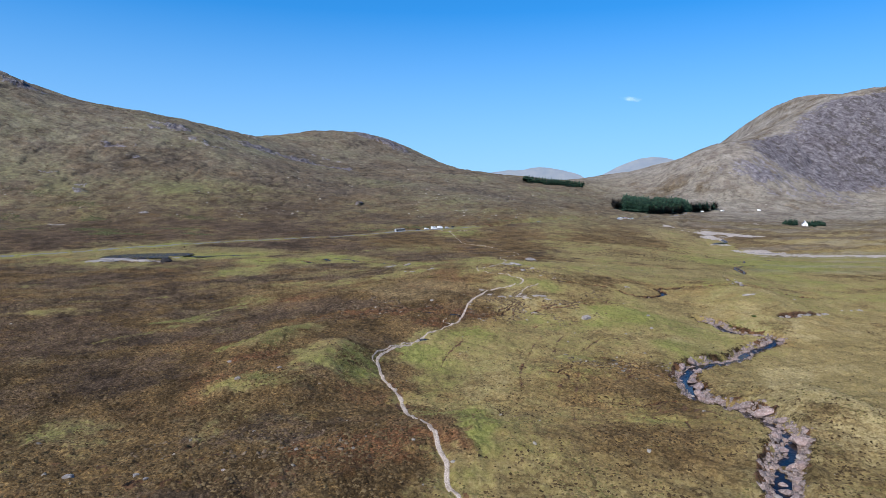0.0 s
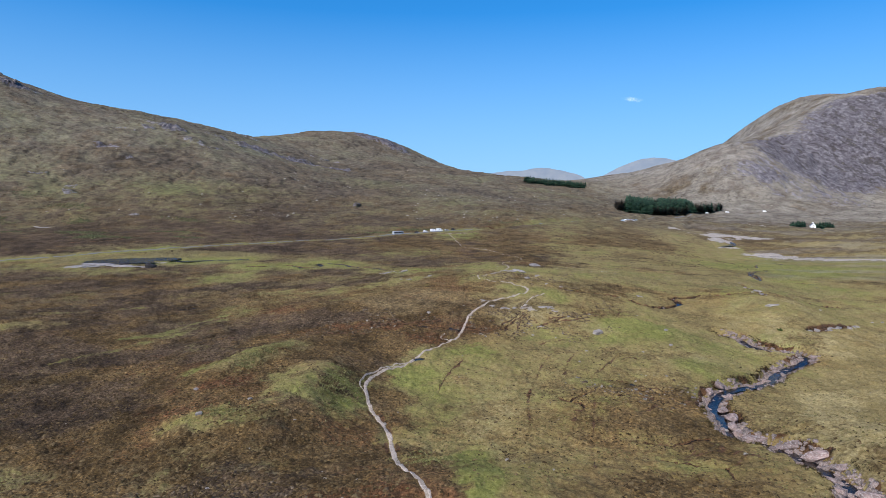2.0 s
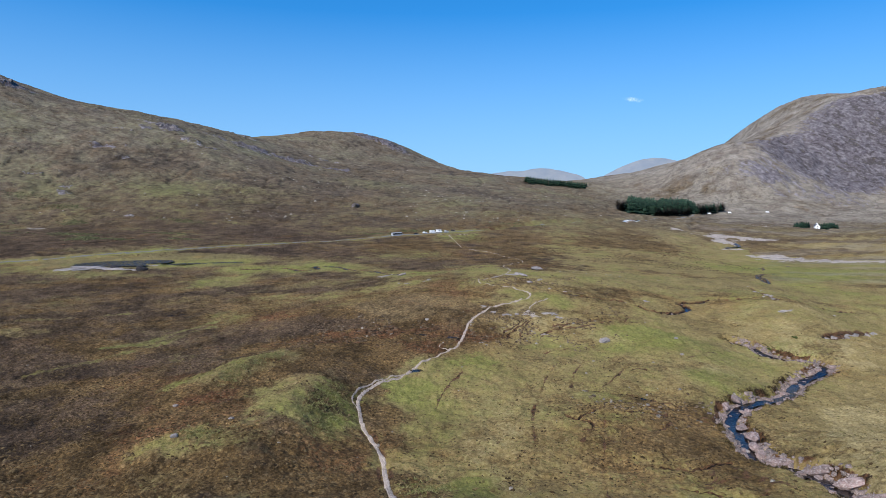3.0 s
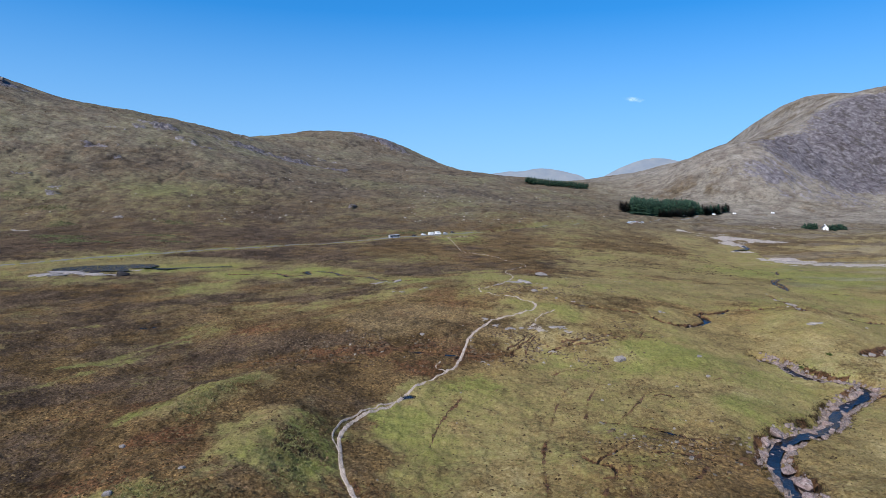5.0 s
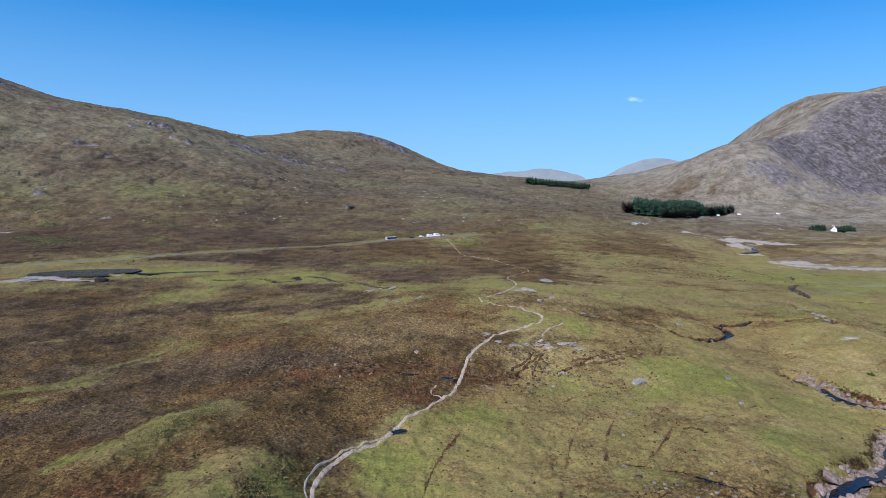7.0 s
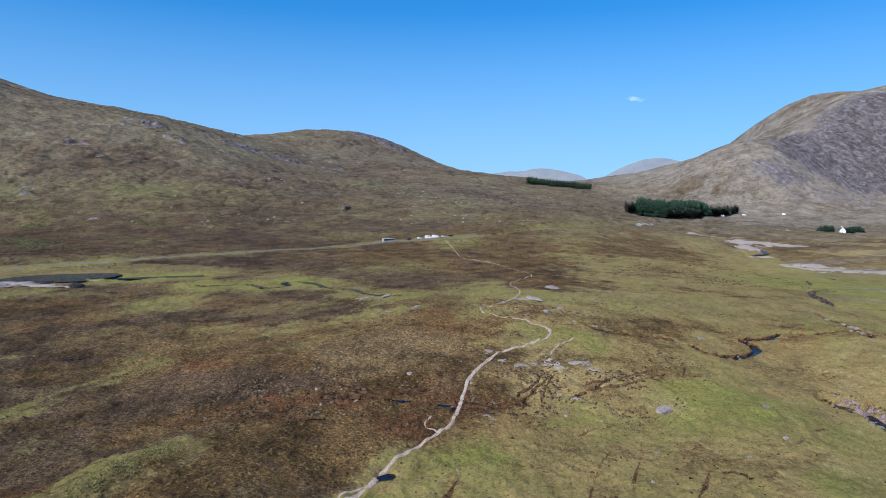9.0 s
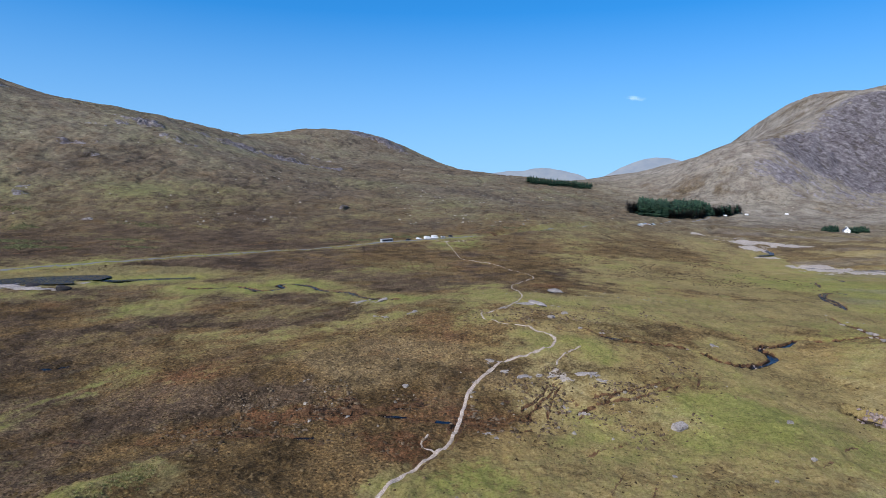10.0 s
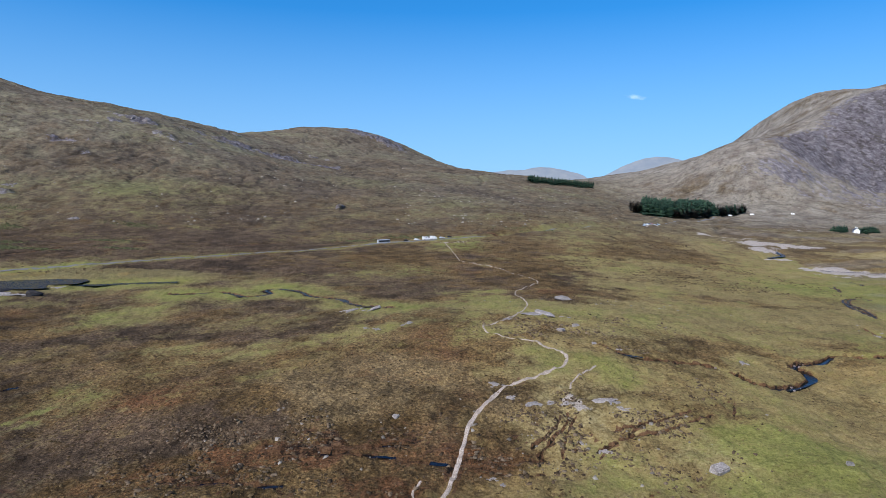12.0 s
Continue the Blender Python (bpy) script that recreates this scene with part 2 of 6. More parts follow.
def water_material(name="peaty_water", rough=0.12, ripple=0.14):
    n = Nodes(name)
    n.bsdf.inputs["Specular IOR Level"].default_value = 0.45
    n.bsdf.inputs["IOR"].default_value = 1.33
    col = n.ramp(n.noise(0.5, 3), (0.35, (0.003, 0.003, 0.005)), (0.7, (0.012, 0.008, 0.006)))
    n.bump(n.noise(1.3, 3, 0.5), 0.9, ripple)
    return n.done(col, rough)


def leaf_material(name, dark, mid, light, island=True):
    n = Nodes(name)
    n.bsdf.inputs["Specular IOR Level"].default_value = 0.05
    col = n.ramp(n.random(island), (0.0, dark), (0.5, mid), (1.0, light))
    col = n.mix(1.0, col, n.ramp(n.noise(2.0, 3), (0.3, 0.7), (0.7, 1.2)), "MULTIPLY")
    return n.done(col, 0.85)


def paint_material(name, color, rough=0.45, worn=0.25):
    n = Nodes(name)
    dirt = n.ramp(n.noise(0.8, 5, 0.65), (0.42, 0.0), (0.75, worn))
    n.bsdf.inputs["Specular IOR Level"].default_value = 0.5
    return n.done(n.mix(dirt, color, tuple(c * 0.55 for c in color)), rough)


def glass_material():
    n = Nodes("dark_window_glass")
    n.bsdf.inputs["Specular IOR Level"].default_value = 0.5
    return n.done((0.02, 0.024, 0.028), 0.08)


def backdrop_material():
    """Ranges many kilometres off, the blue air between put into their colour and glow."""
    n = Nodes("hazed_distant_range")
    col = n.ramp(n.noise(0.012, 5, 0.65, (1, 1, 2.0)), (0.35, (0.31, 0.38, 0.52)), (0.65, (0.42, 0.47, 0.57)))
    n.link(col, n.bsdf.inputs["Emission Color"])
    n.bsdf.inputs["Emission Strength"].default_value = HAZE_GLOW
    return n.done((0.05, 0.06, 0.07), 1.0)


def cloud_material():
    n = Nodes("thin_cloud")
    # sunlit white of the cloud given as a glow of its own
    n.bsdf.inputs["Emission Color"].default_value = (0.9, 0.95, 1.0, 1)
    n.bsdf.inputs["Emission Strength"].default_value = 0.6
    edge = n.math("MULTIPLY", n.attr("body"), n.ramp(n.noise(0.03, 4), (0.35, 0.03), (0.65, 0.32)))
    n.link(edge, n.bsdf.inputs["Alpha"])
    return n.done((0.8, 0.8, 0.8), 1.0)


HAZE_GLOW = 0.53
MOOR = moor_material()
ROCK = rock_material("grey_rock", (0.125, 0.114, 0.106), (0.28, 0.258, 0.243))
PINK_ROCK = rock_material("pink_grey_rock", (0.075, 0.055, 0.050), (0.29, 0.215, 0.195))
DARK_ROCK = rock_material("dark_rock", (0.012, 0.011, 0.012), (0.035, 0.033, 0.034), lichen=0.04)
LOOSE = leaf_material("loose_stones", (0.10, 0.088, 0.072), (0.17, 0.149, 0.125), (0.27, 0.242, 0.208))
LUMP = leaf_material("bleached_peat_lumps", (0.040, 0.027, 0.016), (0.086, 0.060, 0.038), (0.158, 0.118, 0.080))
COBBLE = rock_material("stream_cobbles", (0.06, 0.047, 0.042), (0.20, 0.152, 0.135), True)
HILL_ROCK = rock_material("hill_rock", (0.06, 0.054, 0.056), (0.17, 0.155, 0.155))
TRAIL = path_material()
ASPHALT = road_material()
WATER = water_material()
POND_WATER = water_material("rippled_pond_water", 0.1, 0.45)
HEATHER = leaf_material("heather_clump", (0.030, 0.020, 0.010), (0.072, 0.047, 0.022), (0.138, 0.098, 0.050))
RUSH = leaf_material("dark_rushes", (0.060, 0.066, 0.020), (0.130, 0.128, 0.042), (0.240, 0.210, 0.105))
TUSSOCK = leaf_material("grass_tussock", (0.086, 0.074, 0.026), (0.138, 0.116, 0.044), (0.195, 0.164, 0.068))
BUSH = leaf_material("bush_leaf", (0.030, 0.042, 0.012), (0.060, 0.080, 0.022), (0.105, 0.125, 0.040))
SPRUCE = leaf_material("spruce_needles", (0.016, 0.036, 0.027), (0.036, 0.074, 0.050), (0.064, 0.122, 0.072))
LARCH = leaf_material("bare_larch_twigs", (0.058, 0.046, 0.038), (0.090, 0.070, 0.056), (0.125, 0.10, 0.078))
BARK = leaf_material("bark", (0.05, 0.036, 0.026), (0.07, 0.052, 0.038), (0.09, 0.07, 0.05))
WHITE = paint_material("white_limewash", (0.80, 0.79, 0.76), 0.8, 0.2)
SLATE = paint_material("slate", (0.085, 0.09, 0.10), 0.6, 0.4)
GLASS = glass_material()
RUBBER = paint_material("rubber", (0.02, 0.02, 0.02), 0.8)
VAN_WHITE = paint_material("white_car_paint", (0.78, 0.78, 0.77), 0.3, 0.1)
SILVER = paint_material("silver_car_paint", (0.42, 0.43, 0.45), 0.3, 0.15)
BLUE = paint_material("pale_blue_car_paint", (0.25, 0.36, 0.48), 0.3, 0.15)
BLACK = paint_material("black_car_paint", (0.02, 0.02, 0.023), 0.25, 0.1)
RED = paint_material("red_car_paint", (0.30, 0.03, 0.025), 0.3, 0.1)
CHROME = paint_material("bare_metal", (0.5, 0.5, 0.5), 0.35)
DISTANT = backdrop_material()
CLOUD = cloud_material()

# landforms: x, y, height, half-width, half-length, turn
LEFT_RANGE = [
    (-1092, 1400, 17, 22, 30, 0),
    (-530, 1104, 67.9, 161, 247, 25),
    (-1222, 1513, 269.0, 347, 518, -8),
    (-529, 1448, 55.3, 148, 270, -7),
    (-422, 1875, 76.9, 187, 218, 14),
    (-269, 2097, 58.8, 119, 235, -13),
    (-933, 936, 159.9, 207, 276, 5),
    (-178, 715, -15.0, 127, 145, 1),
    (-57, 1667, 66.5, 272, 681, -6),
    (-636, 2303, 82.2, 450, 566, 0),
]
RIGHT_RANGE = [
    (1108, 2038, 192.4, 178, 354, 0),
    (1288, 2574, 226.1, 231, 412, -9),
    (861, 1552, 102.1, 340, 119, 0),
    (598, 1392, 81.5, 98, 97, -3),
    (580, 2077, 49.4, 198, 327, 12),
    (1388, 1647, 168.5, 281, 335, 0),
    (741, 2424, 48.6, 285, 392, 5),
    (876, 1683, 73.3, 103, 184, 12),
    (1065, 1374, 62.6, 144, 150, -1),
    (651, 1802, 54.5, 114, 223, -6),
]
VALLEY = [
    (37, 539, -4.4, 166, 162, 0),
    (-179, 373, -6.9, 131, 75, -2),
    (248, 556, -14.0, 116, 189, -17),
    (464, 958, -8.8, 182, 177, 0),
    (36, 353, 1.8, 57, 48, 1),
    (151, 424, 2.0, 70, 77, 0),
    (-104, 565, -6.4, 151, 84, 1),
    (-432, 591, -11.0, 114, 72, 0),
    (-288, 231, -4.8, 121, 131, 2),
    (287, 291, 5.0, 76, 104, 0),
]
NEAR_GROUND = [
    (14.2, 283.8, 8.4, 53.3, 56.3, -16),
    (98.0, 211.0, -7.7, 87.0, 39.5, 39),
    (-65.2, 235.7, -3.9, 69.0, 76.2, 1),
    (-51.0, 78.6, 3.8, 130.7, 14.3, 17),
    (124.6, 260.3, 8.3, 15.4, 35.3, -10),
    (-3.3, 106.5, 3.1, 16.1, 10.5, -1),
    (-44.1, 147.1, 3.4, 15.7, 37.8, 8),
    (-57.3, 174.0, 2.1, 4.5, 16.3, -20),
    (-34.4, 151.3, 3.7, 5.2, 20.3, 3),
    (-47.2, 129.7, 2.4, 8.8, 7.2, 1),
]
EAST_GROUND = [
    (74.5, 131.1, 4.9, 7.0, 15.3, 10),
    (52.3, 183.5, 4.1, 19.1, 11.3, -8),
    (65.6, 214.5, 4.1, 10.9, 14.8, 5),
    (19.6, 215.0, -1.3, 14.2, 9.5, -1),
    (97.1, 182.6, 0.7, 14.2, 15.8, -0),
    (-100.0, 217.0, -1.1, 30.4, 29.5, 0),
    (-40.4, 109.7, -0.2, 20.1, 13.8, -0),
    (-48.7, 240.5, 2.3, 19.0, 12.0, 2),
    (31.5, 152.2, 4.1, 16.4, 12.5, -3),
]
BASE = (3.18, 0.46, -3.34)

# ---- lie of the land ----
def grid_hash(ix, iy, seed):
    k = (ix.astype(np.int64) * 374761393 + iy.astype(np.int64) * 668265263 + seed * 974634777) & 0xFFFFFFFF
    k = ((k ^ (k >> 13)) * 1274126177) & 0xFFFFFFFF
    return ((k ^ (k >> 16)) & 0xFFFFFF) / float(0xFFFFFF)


def value_noise(x, y, seed):
    ix, iy = np.floor(x), np.floor(y)
    fx, fy = x - ix, y - iy
    fx, fy = fx * fx * (3 - 2 * fx), fy * fy * (3 - 2 * fy)
    lo = grid_hash(ix, iy, seed) * (1 - fx) + grid_hash(ix + 1, iy, seed) * fx
    hi = grid_hash(ix, iy + 1, seed) * (1 - fx) + grid_hash(ix + 1, iy + 1, seed) * fx
    return lo * (1 - fy) + hi * fy - 0.5


def fbm(x, y, size, octaves, seed, gain=0.5):
    out, amp = np.zeros_like(x), 1.0
    c, s = math.cos(0.6), math.sin(0.6)
    for k in range(octaves):
        out += amp * value_noise(x / size, y / size, seed + k)
        x, y, size, amp = c * x - s * y, s * x + c * y, size * 0.48, amp * gain
    return out


def smooth(lo, hi, v):
    t = np.clip((v - lo) / (hi - lo), 0, 1)
    return t * t * (3 - 2 * t)


def landform(x, y):
    z = BASE[0] + BASE[1] * x / 1000 + BASE[2] * y / 1000
    for lx, ly, high, wide, long, turn in LEFT_RANGE + RIGHT_RANGE + VALLEY + NEAR_GROUND + EAST_GROUND:
        c, s = math.cos(radians(turn)), math.sin(radians(turn))
        dx, dy = x - lx, y - ly
        u, v = (c * dx + s * dy) / wide, (-s * dx + c * dy) / long
        z = z + high * np.exp(-0.5 * (u * u + v * v))
    return z


def blob(x, y, cx, cy, rx, ry, turn=0.0):
    c, s = math.cos(radians(turn)), math.sin(radians(turn))
    dx, dy = x - cx, y - cy
    u, v = (c * dx + s * dy) / rx, (-s * dx + c * dy) / ry
    return np.exp(-(u * u + v * v) ** 1.5)


def curve_points(pts, step):
    """Points every step metres along a smooth line through pts."""
    p = np.array(pts, float)
    p = np.vstack([2 * p[0] - p[1], p, 2 * p[-1] - p[-2]])
    out = []
    for i in range(1, len(p) - 2):
        n = max(2, int(np.hypot(*(p[i + 1] - p[i])) / step))
        for t in np.arange(n) / n:
            a0, a1, a2, a3 = p[i - 1], p[i], p[i + 1], p[i + 2]
            out.append(0.5 * (2 * a1 + (a2 - a0) * t + (2 * a0 - 5 * a1 + 4 * a2 - a3) * t ** 2 + (3 * a1 - a0 - 3 * a2 + a3) * t ** 3))
    return np.array(out + [p[-2]])


def gap_to(x, y, line, reach):
    """Distance to a line, up to reach."""
    d = np.full(x.shape, float(reach))
    lo, hi = line.min(0) - reach, line.max(0) + reach
    idx = np.flatnonzero((x > lo[0]) & (x < hi[0]) & (y > lo[1]) & (y < hi[1]))
    if len(idx) == 0:
        return d
    px, py = x[idx], y[idx]
    best = d[idx]
    for k in range(0, len(line) - 1):
        a, b = line[k], line[k + 1]
        near = np.flatnonzero((px > min(a[0], b[0]) - reach) & (px < max(a[0], b[0]) + reach) & (py > min(a[1], b[1]) - reach) & (py < max(a[1], b[1]) + reach))
        if len(near) == 0:
            continue
        qx, qy = px[near] - a[0], py[near] - a[1]
        ex, ey = b - a
        t = np.clip((qx * ex + qy * ey) / max(ex * ex + ey * ey, 1e-9), 0, 1)
        best[near] = np.minimum(best[near], np.hypot(qx - t * ex, qy - t * ey))
    d[idx] = best
    return d


# lines on the ground
TRAIL_NEAR = [(2, 76), (-0.5, 82.5), (-2.4, 86), (-2.8, 91.2), (-4.1, 95.1), (-5.1, 100), (-7.3, 106), (-10.2, 112.6), (-13.0, 124.4), (-14.7, 133.2), (-17.8, 140.9), (-20.9, 148.0),
              (-22.7, 155.0), (-24.0, 161.2), (-23.2, 168.8), (-20.2, 174.6), (-16.0, 180.2), (-14.0, 185.2), (-12.0, 190.4), (-9.0, 195.2), (-5.0, 202.0), (-2.8, 206.0), (-1.0, 214.4),
              (0.1, 221.8), (1.2, 228.4), (4.4, 236.4), (8.0, 242.8), (12.0, 246.3), (17.4, 250.7), (22.6, 255.8), (24.6, 261.8), (23.4, 265.5), (20.4, 269.3), (17.9, 272.8)]
TRAIL_FAR = [(17.9, 272.8), (12.2, 275.4), (7.2, 279.7), (5.1, 287.3), (11.1, 294.9), (19.9, 317), (21.9, 338), (20.7, 369), (31, 403.5), (36, 424), (26.6, 450.5), (15.4, 482), (-1.7, 504), (-8, 545),
             (-12, 575.6), (-17, 605.4)]
BRANCH = [(30.7, 257.2), (26.5, 251.9), (23.5, 247.6), (22.5, 243.3)]
SIDE_PATH = [(-4.6, 202.0), (-6.8, 203.0), (-7.8, 205.5), (-6.8, 208.4)]
ROAD = [(-520, 120), (-400, 250), (-295, 371), (-249, 418), (-222, 444), (-188, 475), (-157, 508), (-125, 545), (-86, 586), (-60, 606), (-34, 617), (20, 650),
        (90, 720), (150, 790), (215, 850), (300, 950), (372, 1046)]
STREAM = [(46, 70), (49.0, 86), (49.8, 92), (52.5, 98), (57.0, 105), (61.0, 112.0), (61.3, 117.5), (61.4, 124.2), (61.1, 129.3), (59.7, 135.1), (57.0, 137.9), (54.8, 141.4), (56.0, 147.8), (57.8, 155.7), (59.0, 162.4),
          (63.2, 169.1), (69.0, 174.7), (75.8, 178.9), (82.9, 184.7), (90.4, 195.7), (98.0, 203.2), (104.5, 207.5), (108.0, 212.5), (105.5, 216.5), (100.1, 219.2), (96.4, 225.6), (95.4, 232.0), (90, 238)]
BURN = [(165, 292), (140, 287), (125, 286.5), (116.5, 285), (111.5, 285.3), (104.5, 289), (97.5, 283.4), (91, 281), (87, 277.8), (88.6, 274.6), (88, 270.3), (84.9, 266.6), (79.1, 262), (73.8, 259.8), (69.6, 260),
        (66.6, 263), (63.7, 266.4), (56.6, 267.8), (49, 265.8), (44, 266)]
RIVER = [(470, 470), (420, 500), (370, 530), (330, 550), (304, 559), (286, 564), (273, 567), (262, 574)]
RIVER_POOL = [(253, 634), (262, 640), (271, 645), (275, 655), (277, 668), (281, 682), (288, 690), (296, 693)]
MEANDER = [(-133, 382), (-125, 381), (-114, 386), (-105, 382), (-95, 375), (-87, 382), (-92, 390), (-86, 394), (-74, 385), (-67, 374), (-52, 363.5), (-46, 352), (-39, 343), (-27, 331)]
CHANNEL = [(-186, 399), (-178, 400.5), (-164, 405), (-150, 409.5), (-143, 411)]
PEAT_CUTS = [[(-36, 215.9), (-25, 216), (-18, 216), (-9.6, 215), (-3.5, 214.4)], [(-44, 205), (-36.9, 205.9), (-30, 206)], [(-35, 219), (-28, 219.3), (-23, 220.6)],
             [(29, 175.5), (37, 173.3), (39.6, 171.2), (44, 168.9), (49, 167.2)], [(41.6, 164.3), (45.5, 163.3), (50.2, 161.6), (53.2, 156.7)], [(33.8, 156.6), (39.6, 158.7), (45.5, 157.7), (49.5, 155.3)], [(21.4, 155.6), (23.7, 152), (25.7, 150.4), (25.4, 147), (23.4, 146.3)]]
EAST_CUTS = [[(23, 152.5), (28.5, 157.9), (34.3, 164.2), (37.7, 159.9), (43, 157)], [(13, 219), (16, 224), (19.6, 230), (20.4, 234.5)], [(45, 190), (48.5, 187.5)], [(0.5, 214.4), (8, 213.4), (14, 214.8)],
             [(34, 132.6), (40.6, 132.4), (47.5, 135.4)], [(35, 124.8), (40.6, 121.2), (45, 120.3), (48, 122.6)], [(44.6, 120), (43.4, 114.5)], [(52, 243), (58, 247), (55, 239)], [(-1.2, 215), (9, 216.6), (15, 219)]]
RUTS = [[(19, 233), (17, 228), (12, 221.5)], [(21.5, 232), (19, 226), (17, 219)], [(50, 238), (39, 230.5), (31, 227), (24, 222)], [(46, 238.5), (37, 233), (28, 229)], [(-57, 208), (-48, 210), (-40, 213.5)], [(-56, 205), (-47, 206), (-37, 209.5)], [(-37, 205), (-31, 206), (-27.5, 204)], [(-46.5, 96), (-45.5, 100), (-43, 104)]]
SHEEP_TRACKS = [[(27.8, 199.5), (21.6, 185.4), (17.4, 169.3), (14.3, 154.2), (13.5, 140)], [(33, 197), (28.5, 186), (26, 176)], [(22, 118), (23.5, 128), (26, 139), (28.5, 150)], [(-14.5, 134), (-16.5, 140.5), (-19.6, 147)], [(1, 190.8), (-5, 171.5), (-6.6, 160.5)],
                [(22.2, 140.9), (24.5, 145.4), (26.3, 147), (28.3, 140.9)], [(32.8, 141.3), (40, 148.8), (45, 156.7)], [(22, 205), (30, 210), (40, 214), (52, 226)], [(23, 219), (29, 226), (36, 233), (41, 238)],
                [(32.6, 175), (38.8, 183.2), (44.2, 193), (50, 198.7), (56.3, 201.9), (63.4, 203), (72.7, 211.7), (86, 224)]]
FLUSHES = [[(-112, 176), (-104, 190), (-98, 203), (-93, 222), (-88, 232)], [(-110, 205), (-101, 212), (-97, 226), (-90, 240)], [(-160, 236), (-138, 246), (-122, 258)]]
BANKS = [[(-300, 455), (-284, 466), (-273, 490), (-271, 517), (-258, 537), (-243, 537), (-232, 556)], [(-14, 648), (12, 664), (38, 664), (70, 690)], [(-235, 492), (-236, 519), (-232, 553)], [(-274, 534), (-266, 565), (-245, 572)], [(-200, 560), (-170, 575), (-150, 600)], [(-110, 600), (-90, 622), (-60, 636)], [(121, 233), (133, 241), (148, 252)], [(126, 279), (133, 300), (139, 318), (142, 336)]]
DITCHES = [[(243, 509), (244, 499), (240, 489)], [(216, 479), (209, 463), (202, 449)], [(198, 418), (188, 417), (178, 403), (175, 394), (172, 382), (165, 364)], [(210, 473), (209, 465), (214, 458)], [(230, 494), (236, 489.5), (244, 497)], [(171, 391), (180, 411), (190, 421), (200, 422)], [(172, 393), (167, 376), (164, 364), (165, 358), (171, 357), (190, 352)],
           [(35, 274), (38.8, 268.3), (44, 266)]]
POND = (-213, 394)
POND_LEVEL = 2.75

trail_near, trail_far = curve_points(TRAIL_NEAR, 0.6), curve_points(TRAIL_FAR, 1.2)
branch, side_path = curve_points(BRANCH, 0.6), curve_points(SIDE_PATH, 0.6)
road, stream = curve_points(ROAD, 4), curve_points(STREAM, 0.8)
river_pool = curve_points(RIVER_POOL, 3)
burn, river, meander, channel = curve_points(BURN, 0.8), curve_points(RIVER, 3), curve_points(MEANDER, 1.5), curve_points(CHANNEL, 2)
peat_cuts = [curve_points(c, 0.8) for c in PEAT_CUTS + EAST_CUTS + RUTS]
sheep_tracks = [curve_points(c, 1.0) for c in SHEEP_TRACKS]
ditches = [curve_points(c, 1.5) for c in DITCHES]
banks = [curve_points(c, 3.0) for c in BANKS]
flushes = [curve_points(c, 2.0) for c in FLUSHES]


PUDDLES = [(-12.9, 185.2, 1.7, 1.1, 10), (-4.0, 214.3, 1.7, 0.7, -8), (-31, 205.6, 3.0, 0.5, 8), (-14.5, 215.6, 3.0, 0.4, -3), (-22, 216.2, 2.6, 0.3, 0), (-38, 206.0, 3.0, 0.35, 3), (-112, 252.6, 2.6, 0.6, 8), (-109, 254.8, 1.6, 0.5, 30), (-86.4, 167.2, 0.9, 0.5, 0), (43, 169.2, 3.6, 0.4, -40), (-12, 219.5, 2.4, 0.35, 5)]


def pond_shape(x, y):
    return blob(x, y, -220, 394, 16, 11, 25) + 0.9 * blob(x, y, -206, 404, 15, 7, 20) + 0.8 * blob(x, y, -203, 389, 10, 5, 5) + 0.7 * blob(x, y, -195, 402, 12, 5, 14) - 0.6 * blob(x, y, -190, 393, 8, 3, 10)


